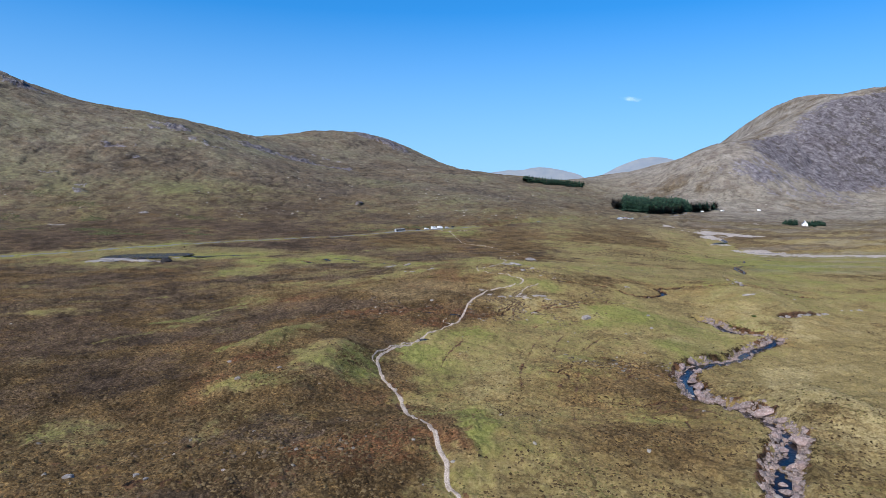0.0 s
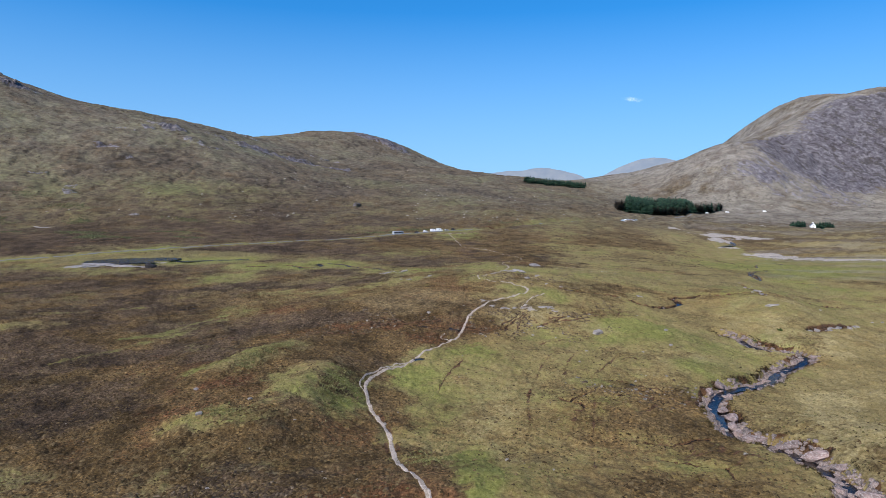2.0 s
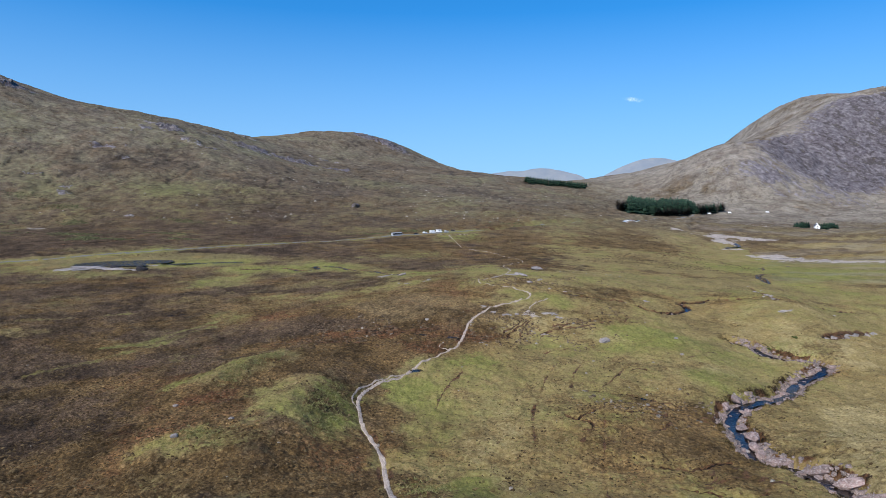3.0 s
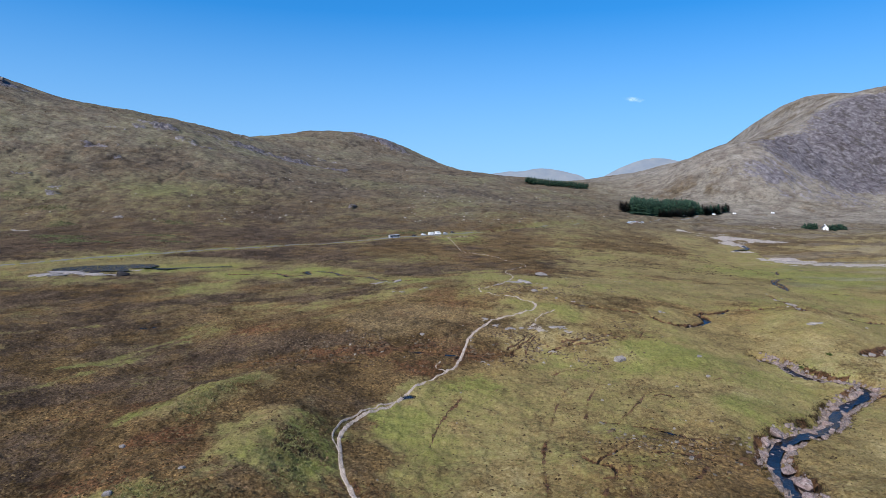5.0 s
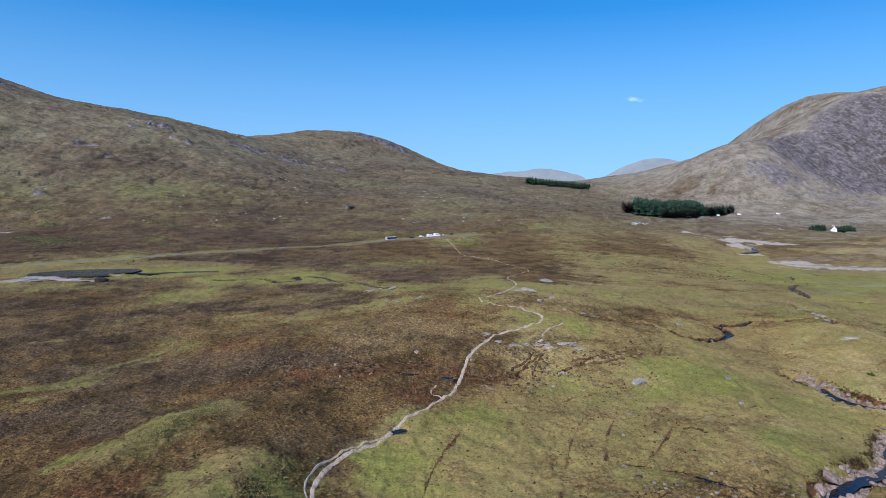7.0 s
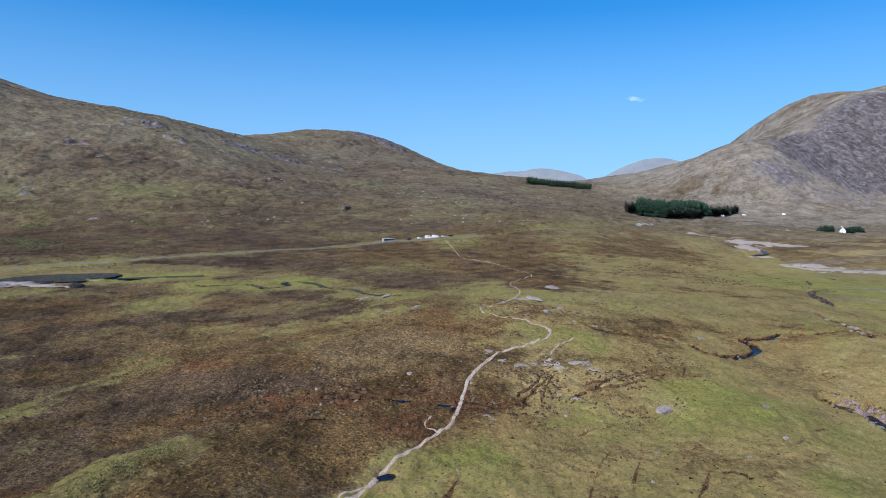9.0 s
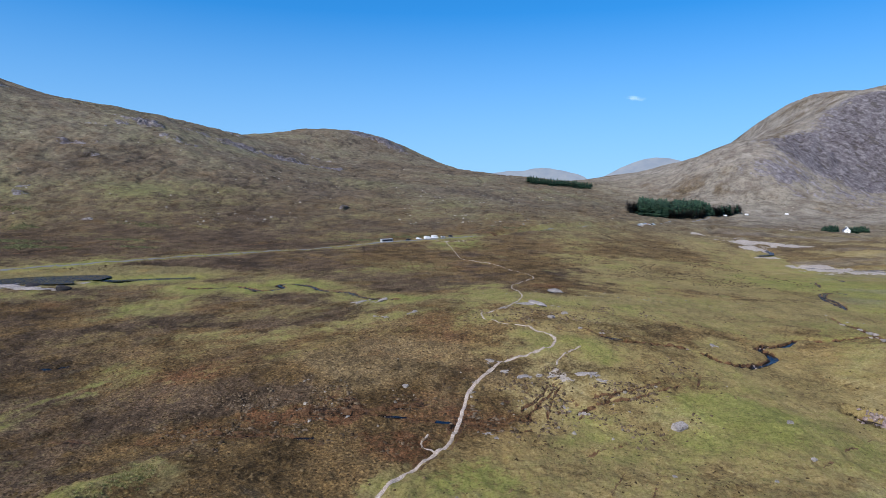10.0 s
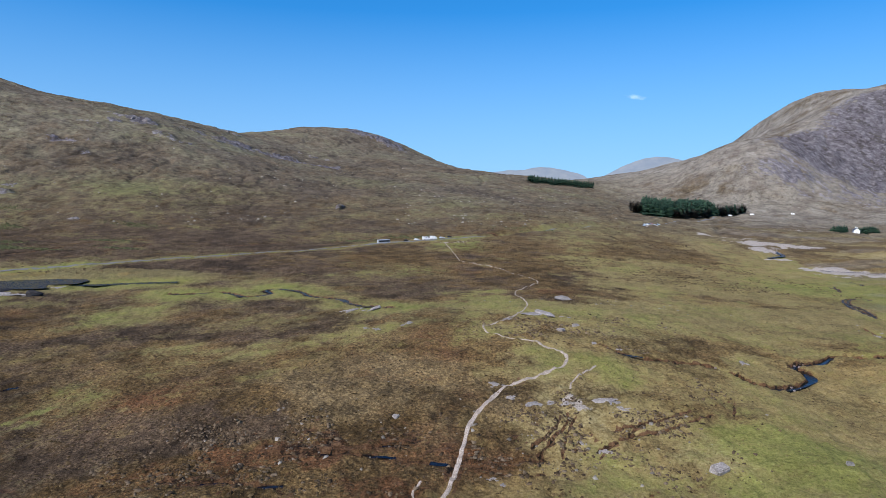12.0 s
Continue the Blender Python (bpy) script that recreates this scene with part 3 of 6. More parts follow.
def lay(x, y, rough=True):
    """Height of the ground and the gaps to its lines."""
    x, y = np.asarray(x, float), np.asarray(y, float)
    z = landform(x, y)
    far = smooth(420, 900, np.hypot(x, y - 60))
    near = 1 - far
    if rough:
        z = z + 0.5 * near * fbm(x, y, 26, 3, 11) + near * 0.55 * fbm(x, y, 5.5, 2, 31) + near * 0.75 * np.maximum(fbm(x, y, 1.7, 3, 41), -0.25)
        z = z + far * (7 * fbm(x, y, 170, 4, 51) + 4.0 * fbm(x, y, 46, 3, 61) + 1.5 * fbm(x, y, 14, 3, 65))
        z = z - far * 2.2 * crease(x, y)
        crag = crag_mask(x, y)
        ledge = np.abs(fbm(x * 0.84 - y * 0.54, (x * 0.54 + y * 0.84) * 0.6, 34, 4, 71, 0.6))
        z = z + crag * (15 * ledge - 2.5)
        gully = np.abs(fbm(x * 0.88 + y * 0.47, (y * 0.88 - x * 0.47) * 0.22, 60, 3, 75))
        z = z - smooth(300, 520, x) * far * 2.2 * (1 - smooth(0.0, 0.10, gully))
    gaps = {}
    for name, line, reach in (("trail", trail_near, 6), ("trail_far", trail_far, 5), ("branch", branch, 4), ("side", side_path, 4), ("road", road, 30), ("stream", stream, 14),
                              ("burn", burn, 7), ("river", river, 30), ("meander", meander, 26), ("channel", channel, 26)):
        gaps[name] = gap_to(x, y, line, reach)
    gaps["river"] = np.minimum(gaps["river"], gap_to(x, y, river_pool, 30))
    cuts = np.full(x.shape, 4.0)
    for c in peat_cuts:
        cuts = np.minimum(cuts, gap_to(x, y, c, 4.0))
    gaps["cuts"] = cuts
    gaps["tracks"] = np.min([gap_to(x, y, c, 3.0) for c in sheep_tracks], axis=0)
    gaps["ditches"] = np.min([gap_to(x, y, c, 5.0) for c in ditches], axis=0)
    gaps["banks"] = np.min([gap_to(x, y, c, 8.0) for c in banks], axis=0)
    wob = fbm(x, y, 5, 3, 91)
    z = z - 0.28 * (1 - smooth(0.5, 1.5, gaps["trail"])) - 0.2 * (1 - smooth(0.3, 1.0, np.minimum(gaps["trail_far"], np.minimum(gaps["branch"], gaps["side"]))))
    z = z - 2.0 * (1 - smooth(1.6, 3.9, gaps["stream"] + 2.0 * wob))
    z = z - 1.35 * (1 - smooth(0.6, 1.8, gaps["burn"] + 0.5 * wob - 1.6 * blob(x, y, 88.6, 271.5, 2.6, 2.6))) - 1.3 * (1 - smooth(4, 9, gaps["river"] + 4 * wob))
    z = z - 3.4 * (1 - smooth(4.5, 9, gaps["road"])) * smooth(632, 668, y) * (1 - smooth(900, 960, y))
    z = z - 0.8 * (1 - smooth(0.7, 2.2, gaps["meander"])) - 0.9 * (1 - smooth(0.4, 1.5, gaps["ditches"] + 0.8 * wob)) - 1.3 * (1 - smooth(2.4, 5.0, gaps["channel"]))
    z = z - 0.45 * (1 - smooth(0.1, 0.6, cuts + 0.4 * wob))
    z = z - 1.0 * (1 - smooth(0.6, 2.6, gaps["banks"] + 2 * wob)) - 0.12 * (1 - smooth(0.1, 0.6, gaps["tracks"]))
    for cx, cy, rx, ry, turn in PUDDLES:
        k = smooth(0.15, 0.5, blob(x, y, cx, cy, rx, ry * 1.2, turn))
        z = z * (1 - k) + (landform(np.array([cx]), np.array([cy]))[0] - 0.55) * k
    k = smooth(0.05, 0.25, pond_shape(x, y))
    z = z * (1 - k) + (POND_LEVEL - 0.9) * k
    return z, gaps, wob


def crease(x, y):
    """Runnels that drain the slopes."""
    bend = 14 * fbm(x, y, 50, 2, 87)
    return (1 - smooth(0.0, 0.07, np.abs(fbm(x + bend, 0.55 * y + bend, 90, 3, 89)))) + 0.6 * (1 - smooth(0.0, 0.06, np.abs(fbm(x - bend, 0.7 * y, 38, 3, 93))))


def spread(x, y, rows):
    """The sum of patches x, y, half-width, half-length, turn, amount, each with a firm but uneven edge."""
    out = np.zeros_like(x)
    for cx, cy, rx, ry, turn, much in rows:
        out = out + much * smooth(0.04, 0.85, blob(x, y, cx, cy, rx * 1.2, ry * 1.2, turn))
    return out


RIGHT_CRAGS = [(790, 1395, 150, 100, -28, 0.85), (605, 1324, 60, 36, -24, 0.52), (900, 1500, 110, 42, -28, 0.62), (683, 1259, 90, 46, -28, 0.36), (720, 1440, 70, 70, -26, 0.45), (960, 1420, 120, 90, -20, 0.85), (820, 1300, 110, 50, -28, 0.34)]
LEFT_CRAGS = [(-537, 1082, 30, 22, 27, 0.9), (-438, 1191, 56, 30, 21, 0.55), (-348, 1274, 15, 105, -56, 0.85), (-529, 759, 6, 7, 36, 0.6), (-470, 728, 9, 9, 34, 0.5), (-286, 1850, 60, 40, 9, 0.85),
              (-208, 1850, 46, 70, 7, 0.7), (-535, 904, 18, 11, 32, 0.55), (-141, 794, 6, 14, 11, 0.8), (-790, 1077, 30, 34, 37, 0.9), (-450, 1033, 38, 13, 24, 0.5), (-485, 848, 14, 11, 31, 0.5), (-1080, 1420, 60, 50, 0, 0.9)]


def crag_mask(x, y):
    wx, wy = x + 40 * fbm(x, y, 60, 3, 81), y + 40 * fbm(x, y, 60, 3, 85)
    return np.clip(spread(wx, wy, RIGHT_CRAGS) + spread(wx, wy, LEFT_CRAGS), 0, 1)


# cover of the ground, in patches: x, y, half-width, half-length, turn, amount
GRASS_KNOLLS = [(-55.5, 176, 6.2, 19, -30, 1.0), (-33.5, 151.6, 9.5, 17, 8, 0.95), (-45.6, 127.5, 9.3, 4.8, 20, 0.8), (-149, 220.3, 11, 7, 35, 0.75), (-67.7, 279, 24, 11, 14, 0.45),
                (-104.8, 157.7, 14, 6, 35, 0.4), (-70.6, 102.6, 7, 12, 36, 0.3), (-46.5, 101, 2.2, 8, 9, 0.6), (-121.8, 337, 13, 16, 28, 0.6), (-50, 120, 3, 12, 40, 0.3)]
GRASS_STRIPS = [(-30.3, 290.2, 16, 9, 10, 0.6), (-39.3, 264.2, 9.7, 6, 15, 0.5), (-122.7, 281.4, 12.7, 7, 36, 0.5), (-22, 297, 22, 9, 0, 0.3), (-50, 318, 42, 12, 5, 0.45), (-215, 360, 30, 8, 0, 0.4), (-120, 420, 60, 10, 8, 0.4), (-14, 590, 16, 26, 0, 0.6), (0, 606, 30, 8, 10, 0.7),
                (2.5, 108, 6, 18, 0, 0.5), (-28, 144, 5, 9, 0, 0.5), (-10, 160, 9, 12, 0, 0.2)]
GRASS_EAST = [(33.7, 213.7, 26, 7, -9, 0.3), (68.3, 185.1, 13.7, 12, -21, 0.3), (63.6, 222.3, 22, 12, -21, 0.35), (30, 257, 12.6, 9, -11, 0.35), (250, 462, 66, 64, 0, 0.7), (113, 418, 67, 22, -17, 0.5), (146, 365, 21, 28, -25, 0.45), (60, 330, 60, 16, 10, 0.3), (300, 500, 80, 26, 0, 0.9), (120, 470, 40, 14, -10, 0.35)]
SLOPE_GRASS = [(-360, 761, 48, 34, 27, 0.62), (-394, 628, 30, 15, 34, 0.65), (-287, 836, 104, 20, 20, 0.4), (-155, 708, 36, 24, 13, 0.45), (-486, 714, 21, 22, 36, 0.55), (-98, 899, 64, 30, 7, 0.35), (-261, 450, 20, 16, 34, 0.6), (533, 1232, 90, 36, -23, 0.4), (-587, 875, 32, 26, 35, 0.3), (-300, 640, 50, 12, 20, 0.35), (-470, 900, 60, 14, 30, 0.3), (-91, 640, 52, 12, 9, 0.35), (-520, 640, 30, 14, 30, 0.5)]
FRESH = [(1.3, 111.9, 4, 15, -1, 0.8), (33.7, 213.7, 26, 7, -9, 0.35), (68, 185, 9, 9, -21, 0.45), (-14.4, 170.2, 6, 7, 5, 0.7), (63.6, 222, 18, 9, -21, 0.45), (30, 257, 12, 9, -11, 0.45), (3.5, 194, 7.6, 5, -1, 0.5), (-3, 593, 20, 12, 0, 0.8), (210, 445, 40, 60, -29, 0.5), (-27, 158, 4, 12, 11, 0.6),
         (-62, 172, 3, 18, -30, 0.3), (-8, 150, 8, 12, 0, 0.3), (-360, 761, 40, 24, 27, 0.5)]
DULL = [(42, 156, 18, 15, -20, 0.62), (37.3, 134, 14, 11, -15, 0.42), (34, 106, 12, 9, -19, 0.38), (53.6, 235.6, 15, 7, -23, 0.5), (62.8, 282, 10, 7, -20, 0.45), (5.3, 268, 11, 9, -2, 0.35), (152, 605, 60, 40, -15, 0.3), (110, 390, 46, 11, -18, 0.4), (26, 440, 34, 40, -4, 0.4), (84, 287, 29, 6, -20, 0.35), (127, 290, 20, 13, -29, 0.45), (82, 569, 33, 20, -9, 0.4), (112, 220, 7, 5, 20, 0.5), (330, 640, 60, 22, 20, 0.8)]
DULL_FAR = [(300, 790, 60, 14, 0, 0.7), (180, 300, 40, 16, 10, 0.25), (400, 700, 80, 14, 0, 0.8), (420, 860, 90, 16, 0, 0.7), (-120, 480, 60, 20, -40, 0.4), (-25, 226, 28, 18, 0, 0.3), (16, 240, 10, 8, 0, 0.25)]
RUST = [(-52.7, 144.6, 16, 11, 21, 0.65), (-61.7, 123.4, 16, 11, 28, 0.65), (-21.6, 132.3, 12, 11, 10, 0.6), (-14.9, 94, 13, 5, 10, 0.6), (-27, 216.2, 15, 2.6, 12, 1.0), (-47, 208.6, 19, 4.5, 26, 0.6), (7.6, 216.8, 8, 2.4, -4, 0.7), (53.6, 235.6, 14, 7, -23, 0.5), (62.8, 282, 10, 6, -20, 0.5), (40, 160, 15, 10, -14, 0.45), (-40, 190, 16, 7, 10, 0.35), (-14, 205, 8, 5, 0, 0.5)]
RUST_EAST = [(38, 138, 17, 13, -15, 0.6), (34, 106, 15, 14, -19, 0.6), (44, 118, 12, 12, 0, 0.45), (20, 150, 10, 10, 0, 0.25), (50, 160, 8, 8, 0, 0.4), (108, 212, 7, 6, 0, 0.4), (86, 288, 26, 5, -20, 0.5), (128, 290, 20, 12, -29, 0.5), (22, 130, 9, 16, 0, 0.25)]
DARK_HEATHER = [(-118, 176.6, 20, 12, 35, 0.8), (-85.8, 189.6, 18, 8, 25, 0.6), (-35.4, 101.6, 12.5, 6, 21, 0.75), (-66, 184, 13, 6, 29, 0.7), (-59, 298, 19, 10, 14, 0.5), (-30, 372, 28, 16, 7, 0.7), (3, 329, 12, 16, -1, 0.7), (-56, 415, 30, 18, 9, 0.7), (11, 399, 19, 34, -2, 0.6), (-51.7, 222, 19, 7, 18, 0.6), (-30.5, 149.5, 3.0, 5, 10, 1.3), (-110, 300, 30, 12, 20, 0.35), (-84, 150, 18, 14, 20, 0.55), (-80, 124, 14, 12, 20, 0.5), (-62, 106, 12, 9, 10, 0.35)]
DARK_SLOPE = [(-543, 981, 24, 14, 30, 0.75), (-450, 1110, 90, 26, 24, 0.5), (-412, 1083, 24, 150, -131, 0.55), (-154, 1182, 18, 200, -141, 0.6), (-319, 523, 17, 24, 35, 0.6), (-200, 629, 120, 22, 19, 0.55), (20, 1004, 140, 120, -1, 0.45), (-330, 667, 62, 16, 28, 0.45), (-77, 668, 45, 14, 7, 0.6), (19, 659, 22, 11, -2, 0.9), (-250, 900, 90, 20, 15, 0.35), (60, 800, 60, 30, 0, 0.4)]
STRAW = [(109.9, 213, 12, 6, -27, 0.8), (110.7, 214.7, 3, 17, -49, 0.7), (80, 152, 6, 30, -32, 0.7), (72, 118, 9, 15, -31, 0.7), (104, 222, 6, 5, -32, 0.7), (-24, 253, 16, 11, 10, 0.75), (-134, 286, 24, 12, 31, 0.35), (-19, 250, 22, 14, 5, 0.4), (-36, 160, 4.5, 4, 20, 0.8), (-70, 240, 24, 10, 20, 0.4), (-57, 178, 3, 5, -30, 0.6), (90, 190, 12, 8, 0, 0.3)]


FLAT_HEATHER = [(288, 661, 13, 26, -26, 0.9), (326, 789, 51, 30, -25, 0.9), (266, 607, 12, 12, -27, 0.8), (370, 685, 55, 30, -30, 0.75), (273, 735, 30, 14, -23, 0.8), (320, 618, 30, 8, -30, 0.8), (430, 900, 80, 20, -27, 0.5), (480, 760, 60, 24, -30, 0.6)]
GRAVEL_BARS = [(298, 716, 37, 17, -25, 1.0), (274, 770, 30, 12, -22, 0.8), (268, 566, 15, 24, -29, 1.1), (292, 549, 30, 11, -31, 1.0), (330, 540, 30, 9, -31, 0.9), (258, 628, 8, 11, -25, 1.0), (266, 673, 9, 16, -24, 1.0), (423, 904, 33, 14, -27, 0.5), (360, 520, 30, 10, -31, 0.9), (-10, 612, 12, 3, 20, 0.8), (205, 812, 14, 4, 40, 0.8), (20.6, 237.5, 1.7, 3.2, 10, 0.8), (22.6, 234.6, 2.4, 1.0, -15, 0.8)]


THIN_HEATHER = [(-12, 236, 26, 15, 0, 0.7), (10, 226, 14, 13, 0, 0.8), (-30, 250, 30, 14, 10, 0.5), (0, 212, 10, 5, 0, 0.4)]


def surface(x, y, z, gaps, wob):
    """What covers the ground: green, lush, rust, dark, straw, pale, wet peat with painted shade, hill, crag, bare."""
    edge = np.interp(y, [60, 100, 130, 160, 185, 215, 260, 330, 420, 520], [-2, -5, -14, -24, -14, -1, 12, 20, 45, 60])
    hill = smooth(520, 1000, y + np.maximum(-x - 300, 0))
    foot = np.interp(y, [330, 360, 425, 510, 585, 660, 765, 900], [160, 166, 193, 234, 258, 270, 278, 285])
    flats = smooth(-2, 10, x - foot + 14 * fbm(x, y, 30, 3, 147)) * smooth(345, 400, y) * (1 - smooth(900, 1080, y)) * (1 - smooth(14, 40, z))
    n90, n40, n12, n5 = fbm(x, y, 100, 3, 99), fbm(x, y, 45, 4, 101), fbm(x, y, 12, 3, 111), fbm(x, y, 4, 3, 115, 0.6)
    warp = np.interp(y, [60, 200, 400, 1000], [3.0, 5.0, 12.0, 36.0])
    wx, wy = x + warp * (n12 + 0.5 * n5), y + warp * 1.3 * (fbm(x, y, 12, 3, 117) - 0.5 * n5)
    soft = np.interp(y, [180, 260, 420, 520], [1, 1.6, 5, 7])
    side = smooth(-5, 7, (x - edge + 30 * np.minimum(soft - 1, 2) * n40) / soft + 10 * n12 + 4 * n5)
    green = 0.02 + 0.12 * smooth(195, 240, y) + 0.06 * smooth(250, 310, y) + (0.66 - 0.26 * smooth(230, 330, y)) * side + (0.30 + 0.3 * side + 0.35 * smooth(250, 380, y)) * n40 + 0.3 * n12 + 0.2 * n90 + 0.2 * n5
    lush = 0.12 + 0.10 * side + 0.6 * n40 + 0.3 * n12
    over = smooth(0, 12, x - np.interp(y, [60, 110, 135, 165, 200, 240], [52, 66, 66, 70, 104, 120])) * (1 - smooth(215, 250, y))
    green, lush = green + 0.25 * over, lush - 0.35 * over
    east = side * smooth(255, 330, y)
    green, lush = green + 0.16 * east, lush + 0.14 * east
    grassy = (spread(wx, wy, GRASS_KNOLLS) + 0.8 * spread(wx, wy, GRASS_STRIPS)) * (0.8 + 0.7 * n12 + 0.5 * n5)
    green = green + grassy + spread(wx, wy, GRASS_EAST) - spread(wx, wy, DULL) - spread(wx, wy, DULL_FAR)
    flush = (1 - smooth(0.8, 2.8, np.min([gap_to(x, y, c, 6.0) for c in flushes], axis=0) + 1.5 * wob)) * (0.85 + 0.8 * n12)
    green = green + 0.85 * flush
    lush = lush + 0.5 * flush + 0.3 * grassy + spread(wx, wy, FRESH)
    rust = 0.18 - 0.16 * smooth(230, 330, y) + 1.1 * fbm(x, y, 34, 3, 241) + 0.5 * n5 + spread(wx, wy, RUST) + spread(wx, wy, RUST_EAST)
    # darker towards the left and further off
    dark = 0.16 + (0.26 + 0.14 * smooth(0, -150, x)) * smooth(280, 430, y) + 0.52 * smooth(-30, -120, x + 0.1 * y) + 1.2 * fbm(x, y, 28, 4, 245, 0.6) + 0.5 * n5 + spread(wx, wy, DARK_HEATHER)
    straw = 0.10 + 0.9 * fbm(x, y, 22, 4, 251, 0.6) + spread(wx, wy, STRAW)
    verge = 1 - smooth(4, 14, gaps["road"] + 8 * n12)
    marsh = 1 - smooth(5, 20, np.minimum(gaps["meander"], gaps["channel"]) + 6 * n12)
    green = green - 0.2 * smooth(410, 480, y) * (1 - smooth(-140, -40, x)) * (1 - hill) + 0.8 * verge + 0.8 * marsh + 0.9 * smooth(0.0, 0.05, blob(x, y, -208, 408, 50, 20, 14))
    lush = lush + 0.55 * verge + 0.6 * marsh
    green = green + 0.25 * (1 - smooth(1, 3.5, gaps["trail"] + 2 * wob)) - 0.22 * (1 - smooth(0.2, 0.7, gaps["tracks"] + 0.5 * wob))
    # hills: drifts of grass and heather
    drift = fbm(x, y, 150, 6, 121, 0.62)
    fleck = fbm(x, y, 26, 5, 135, 0.75)
    slope_green = 0.44 - 0.08 * (1 - smooth(560, 900, y - 0.4 * x)) + 0.75 * drift + 0.6 * fleck + 0.6 * spread(wx, wy, SLOPE_GRASS)
    green = green * (1 - hill) + hill * slope_green + 0.6 * (1 - hill) * spread(wx, wy, SLOPE_GRASS)
    lush = lush * (1 - hill) + hill * (0.35 + 0.7 * drift + 0.5 * spread(wx, wy, SLOPE_GRASS) - 0.5 * smooth(100, 400, x))
    # hills darkest on the left, less so to the right
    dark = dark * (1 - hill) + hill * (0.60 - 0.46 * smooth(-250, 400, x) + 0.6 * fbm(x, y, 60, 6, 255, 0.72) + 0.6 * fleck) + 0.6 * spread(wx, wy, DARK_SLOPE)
    far = smooth(420, 900, np.hypot(x, y - 60))
    # runnels darkened: peaty growth, with crease shade put into the colour
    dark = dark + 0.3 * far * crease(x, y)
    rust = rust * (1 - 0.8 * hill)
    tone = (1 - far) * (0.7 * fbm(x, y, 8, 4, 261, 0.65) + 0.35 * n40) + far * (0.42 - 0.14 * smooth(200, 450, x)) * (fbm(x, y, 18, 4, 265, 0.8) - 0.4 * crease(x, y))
    thin = spread(wx, wy, THIN_HEATHER)
    dark, straw, green = dark - 0.8 * spread(wx, wy, RUST) - 0.8 * thin, straw + 0.45 * thin, green + 0.22 * thin
    strip = fbm(x, 3.5 * y, 70, 4, 145)
    meadow = 1 - smooth(520, 590, y)
    green, lush = green * (1 - flats) + flats * (0.52 + 1.1 * strip * (1 - 0.75 * meadow) + 0.6 * meadow), lush * (1 - 0.5 * flats) + 0.50 * flats * meadow
    dark, rust, straw = dark * (1 - flats * meadow), rust * (1 - flats), straw * (1 - flats) + flats * (0.25 + 0.8 * strip * (1 - meadow) - 0.10 * meadow)
    moor_patch = flats * spread(wx, wy, FLAT_HEATHER)
    green, dark = green - 0.8 * moor_patch, dark + 0.6 * moor_patch
    pale = 0.30 * flats * smooth(-0.1, 0.3, fbm(x, 2.5 * y, 60, 4, 141) + 0.1)
    # high and right-hand slopes get the paler colour that includes haze
    pale = pale + hill * (1 - flats) * (0.10 * smooth(-200, 0, x) + 0.20 * smooth(25, 130, z) + 0.58 * smooth(200, 500, x)) * smooth(-0.6, 0.1, drift + 0.5 * fleck)
    wet_shade = 1.4 * (1 - smooth(0.05, 0.5, gaps["cuts"] + 0.35 * wob)) + 0.7 * (1 - smooth(0.02, 0.36, gaps["tracks"] + 0.7 * wob)) + 0.8 * (1 - smooth(0.8, 3.0, gaps["banks"] + 2 * wob))
    for cx, cy, rx, ry in ((-22, 217.5, 13, 2.2), (-36, 206, 9, 1.4), (45, 700, 40, 5), (-14, 185.0, 1.8, 1.4), (-3.0, 212, 2.5, 1.3), (-60, 640, 30, 5), (-87, 186, 5, 2), (-75, 205, 6, 1.6)):
        wet_shade = wet_shade + (0.55 if rx < 20 else 0.3) * blob(x, y, cx, cy, rx, ry)
    wet_shade = wet_shade + 2.2 * (1 - smooth(0.7, 1.8, gaps["burn"] + 0.6 * wob)) + 1.4 * (1 - smooth(0.4, 1.4, gaps["ditches"] + 0.7 * wob)) + 1.3 * (1 - smooth(0.8, 2.3, gaps["meander"] + 0.6 * wob))
    # cut edges of the trail: dark peat, their shade painted in
    wet_shade = wet_shade + 0.6 * smooth(0.0, 0.5, 1 - np.abs(gaps["trail"] - 1.0) / 0.6) * smooth(0.0, 0.25, fbm(x, y, 6, 2, 161))
    wet_shade = wet_shade + 0.35 * smooth(0.34, 0.5, fbm(x, y, 6, 3, 171)) * (1 - hill) * smooth(0.3, 0.0, green - 0.15)
    # stream bank faces: peat, with the shade of the undercut put into the colour
    wet_shade = wet_shade + 0.75 * smooth(0.0, 0.6, 1 - np.abs(gaps["stream"] + 2.0 * wob - 3.1) / 1.0) * smooth(-0.15, 0.1, fbm(x, y, 5, 2, 181))
    wet_shade = wet_shade + 0.55 * (1 - smooth(1.6, 3.0, gaps["stream"] + 2.0 * wob))
    hags = blob(x, y, -24, 219, 32, 9) + 0.6 * blob(x, y, -34, 205, 26, 5) + 0.7 * blob(x, y, -42, 86, 28, 10) + 0.6 * blob(x, y, 24, 226, 16, 9) + 0.7 * blob(x, y, 40, 162, 16, 12) + 0.6 * blob(x, y, 45, 128, 11, 10) + 0.4 * blob(x, y, 38, 290, 26, 14)
    wet_shade = wet_shade + 1.0 * hags * (1 - smooth(0.01, 0.075, np.abs(fbm(x, 1.7 * y, 6.5, 3, 191)))) + 0.3 * hags * smooth(0.0, 0.25, fbm(x, y, 9, 2, 195))
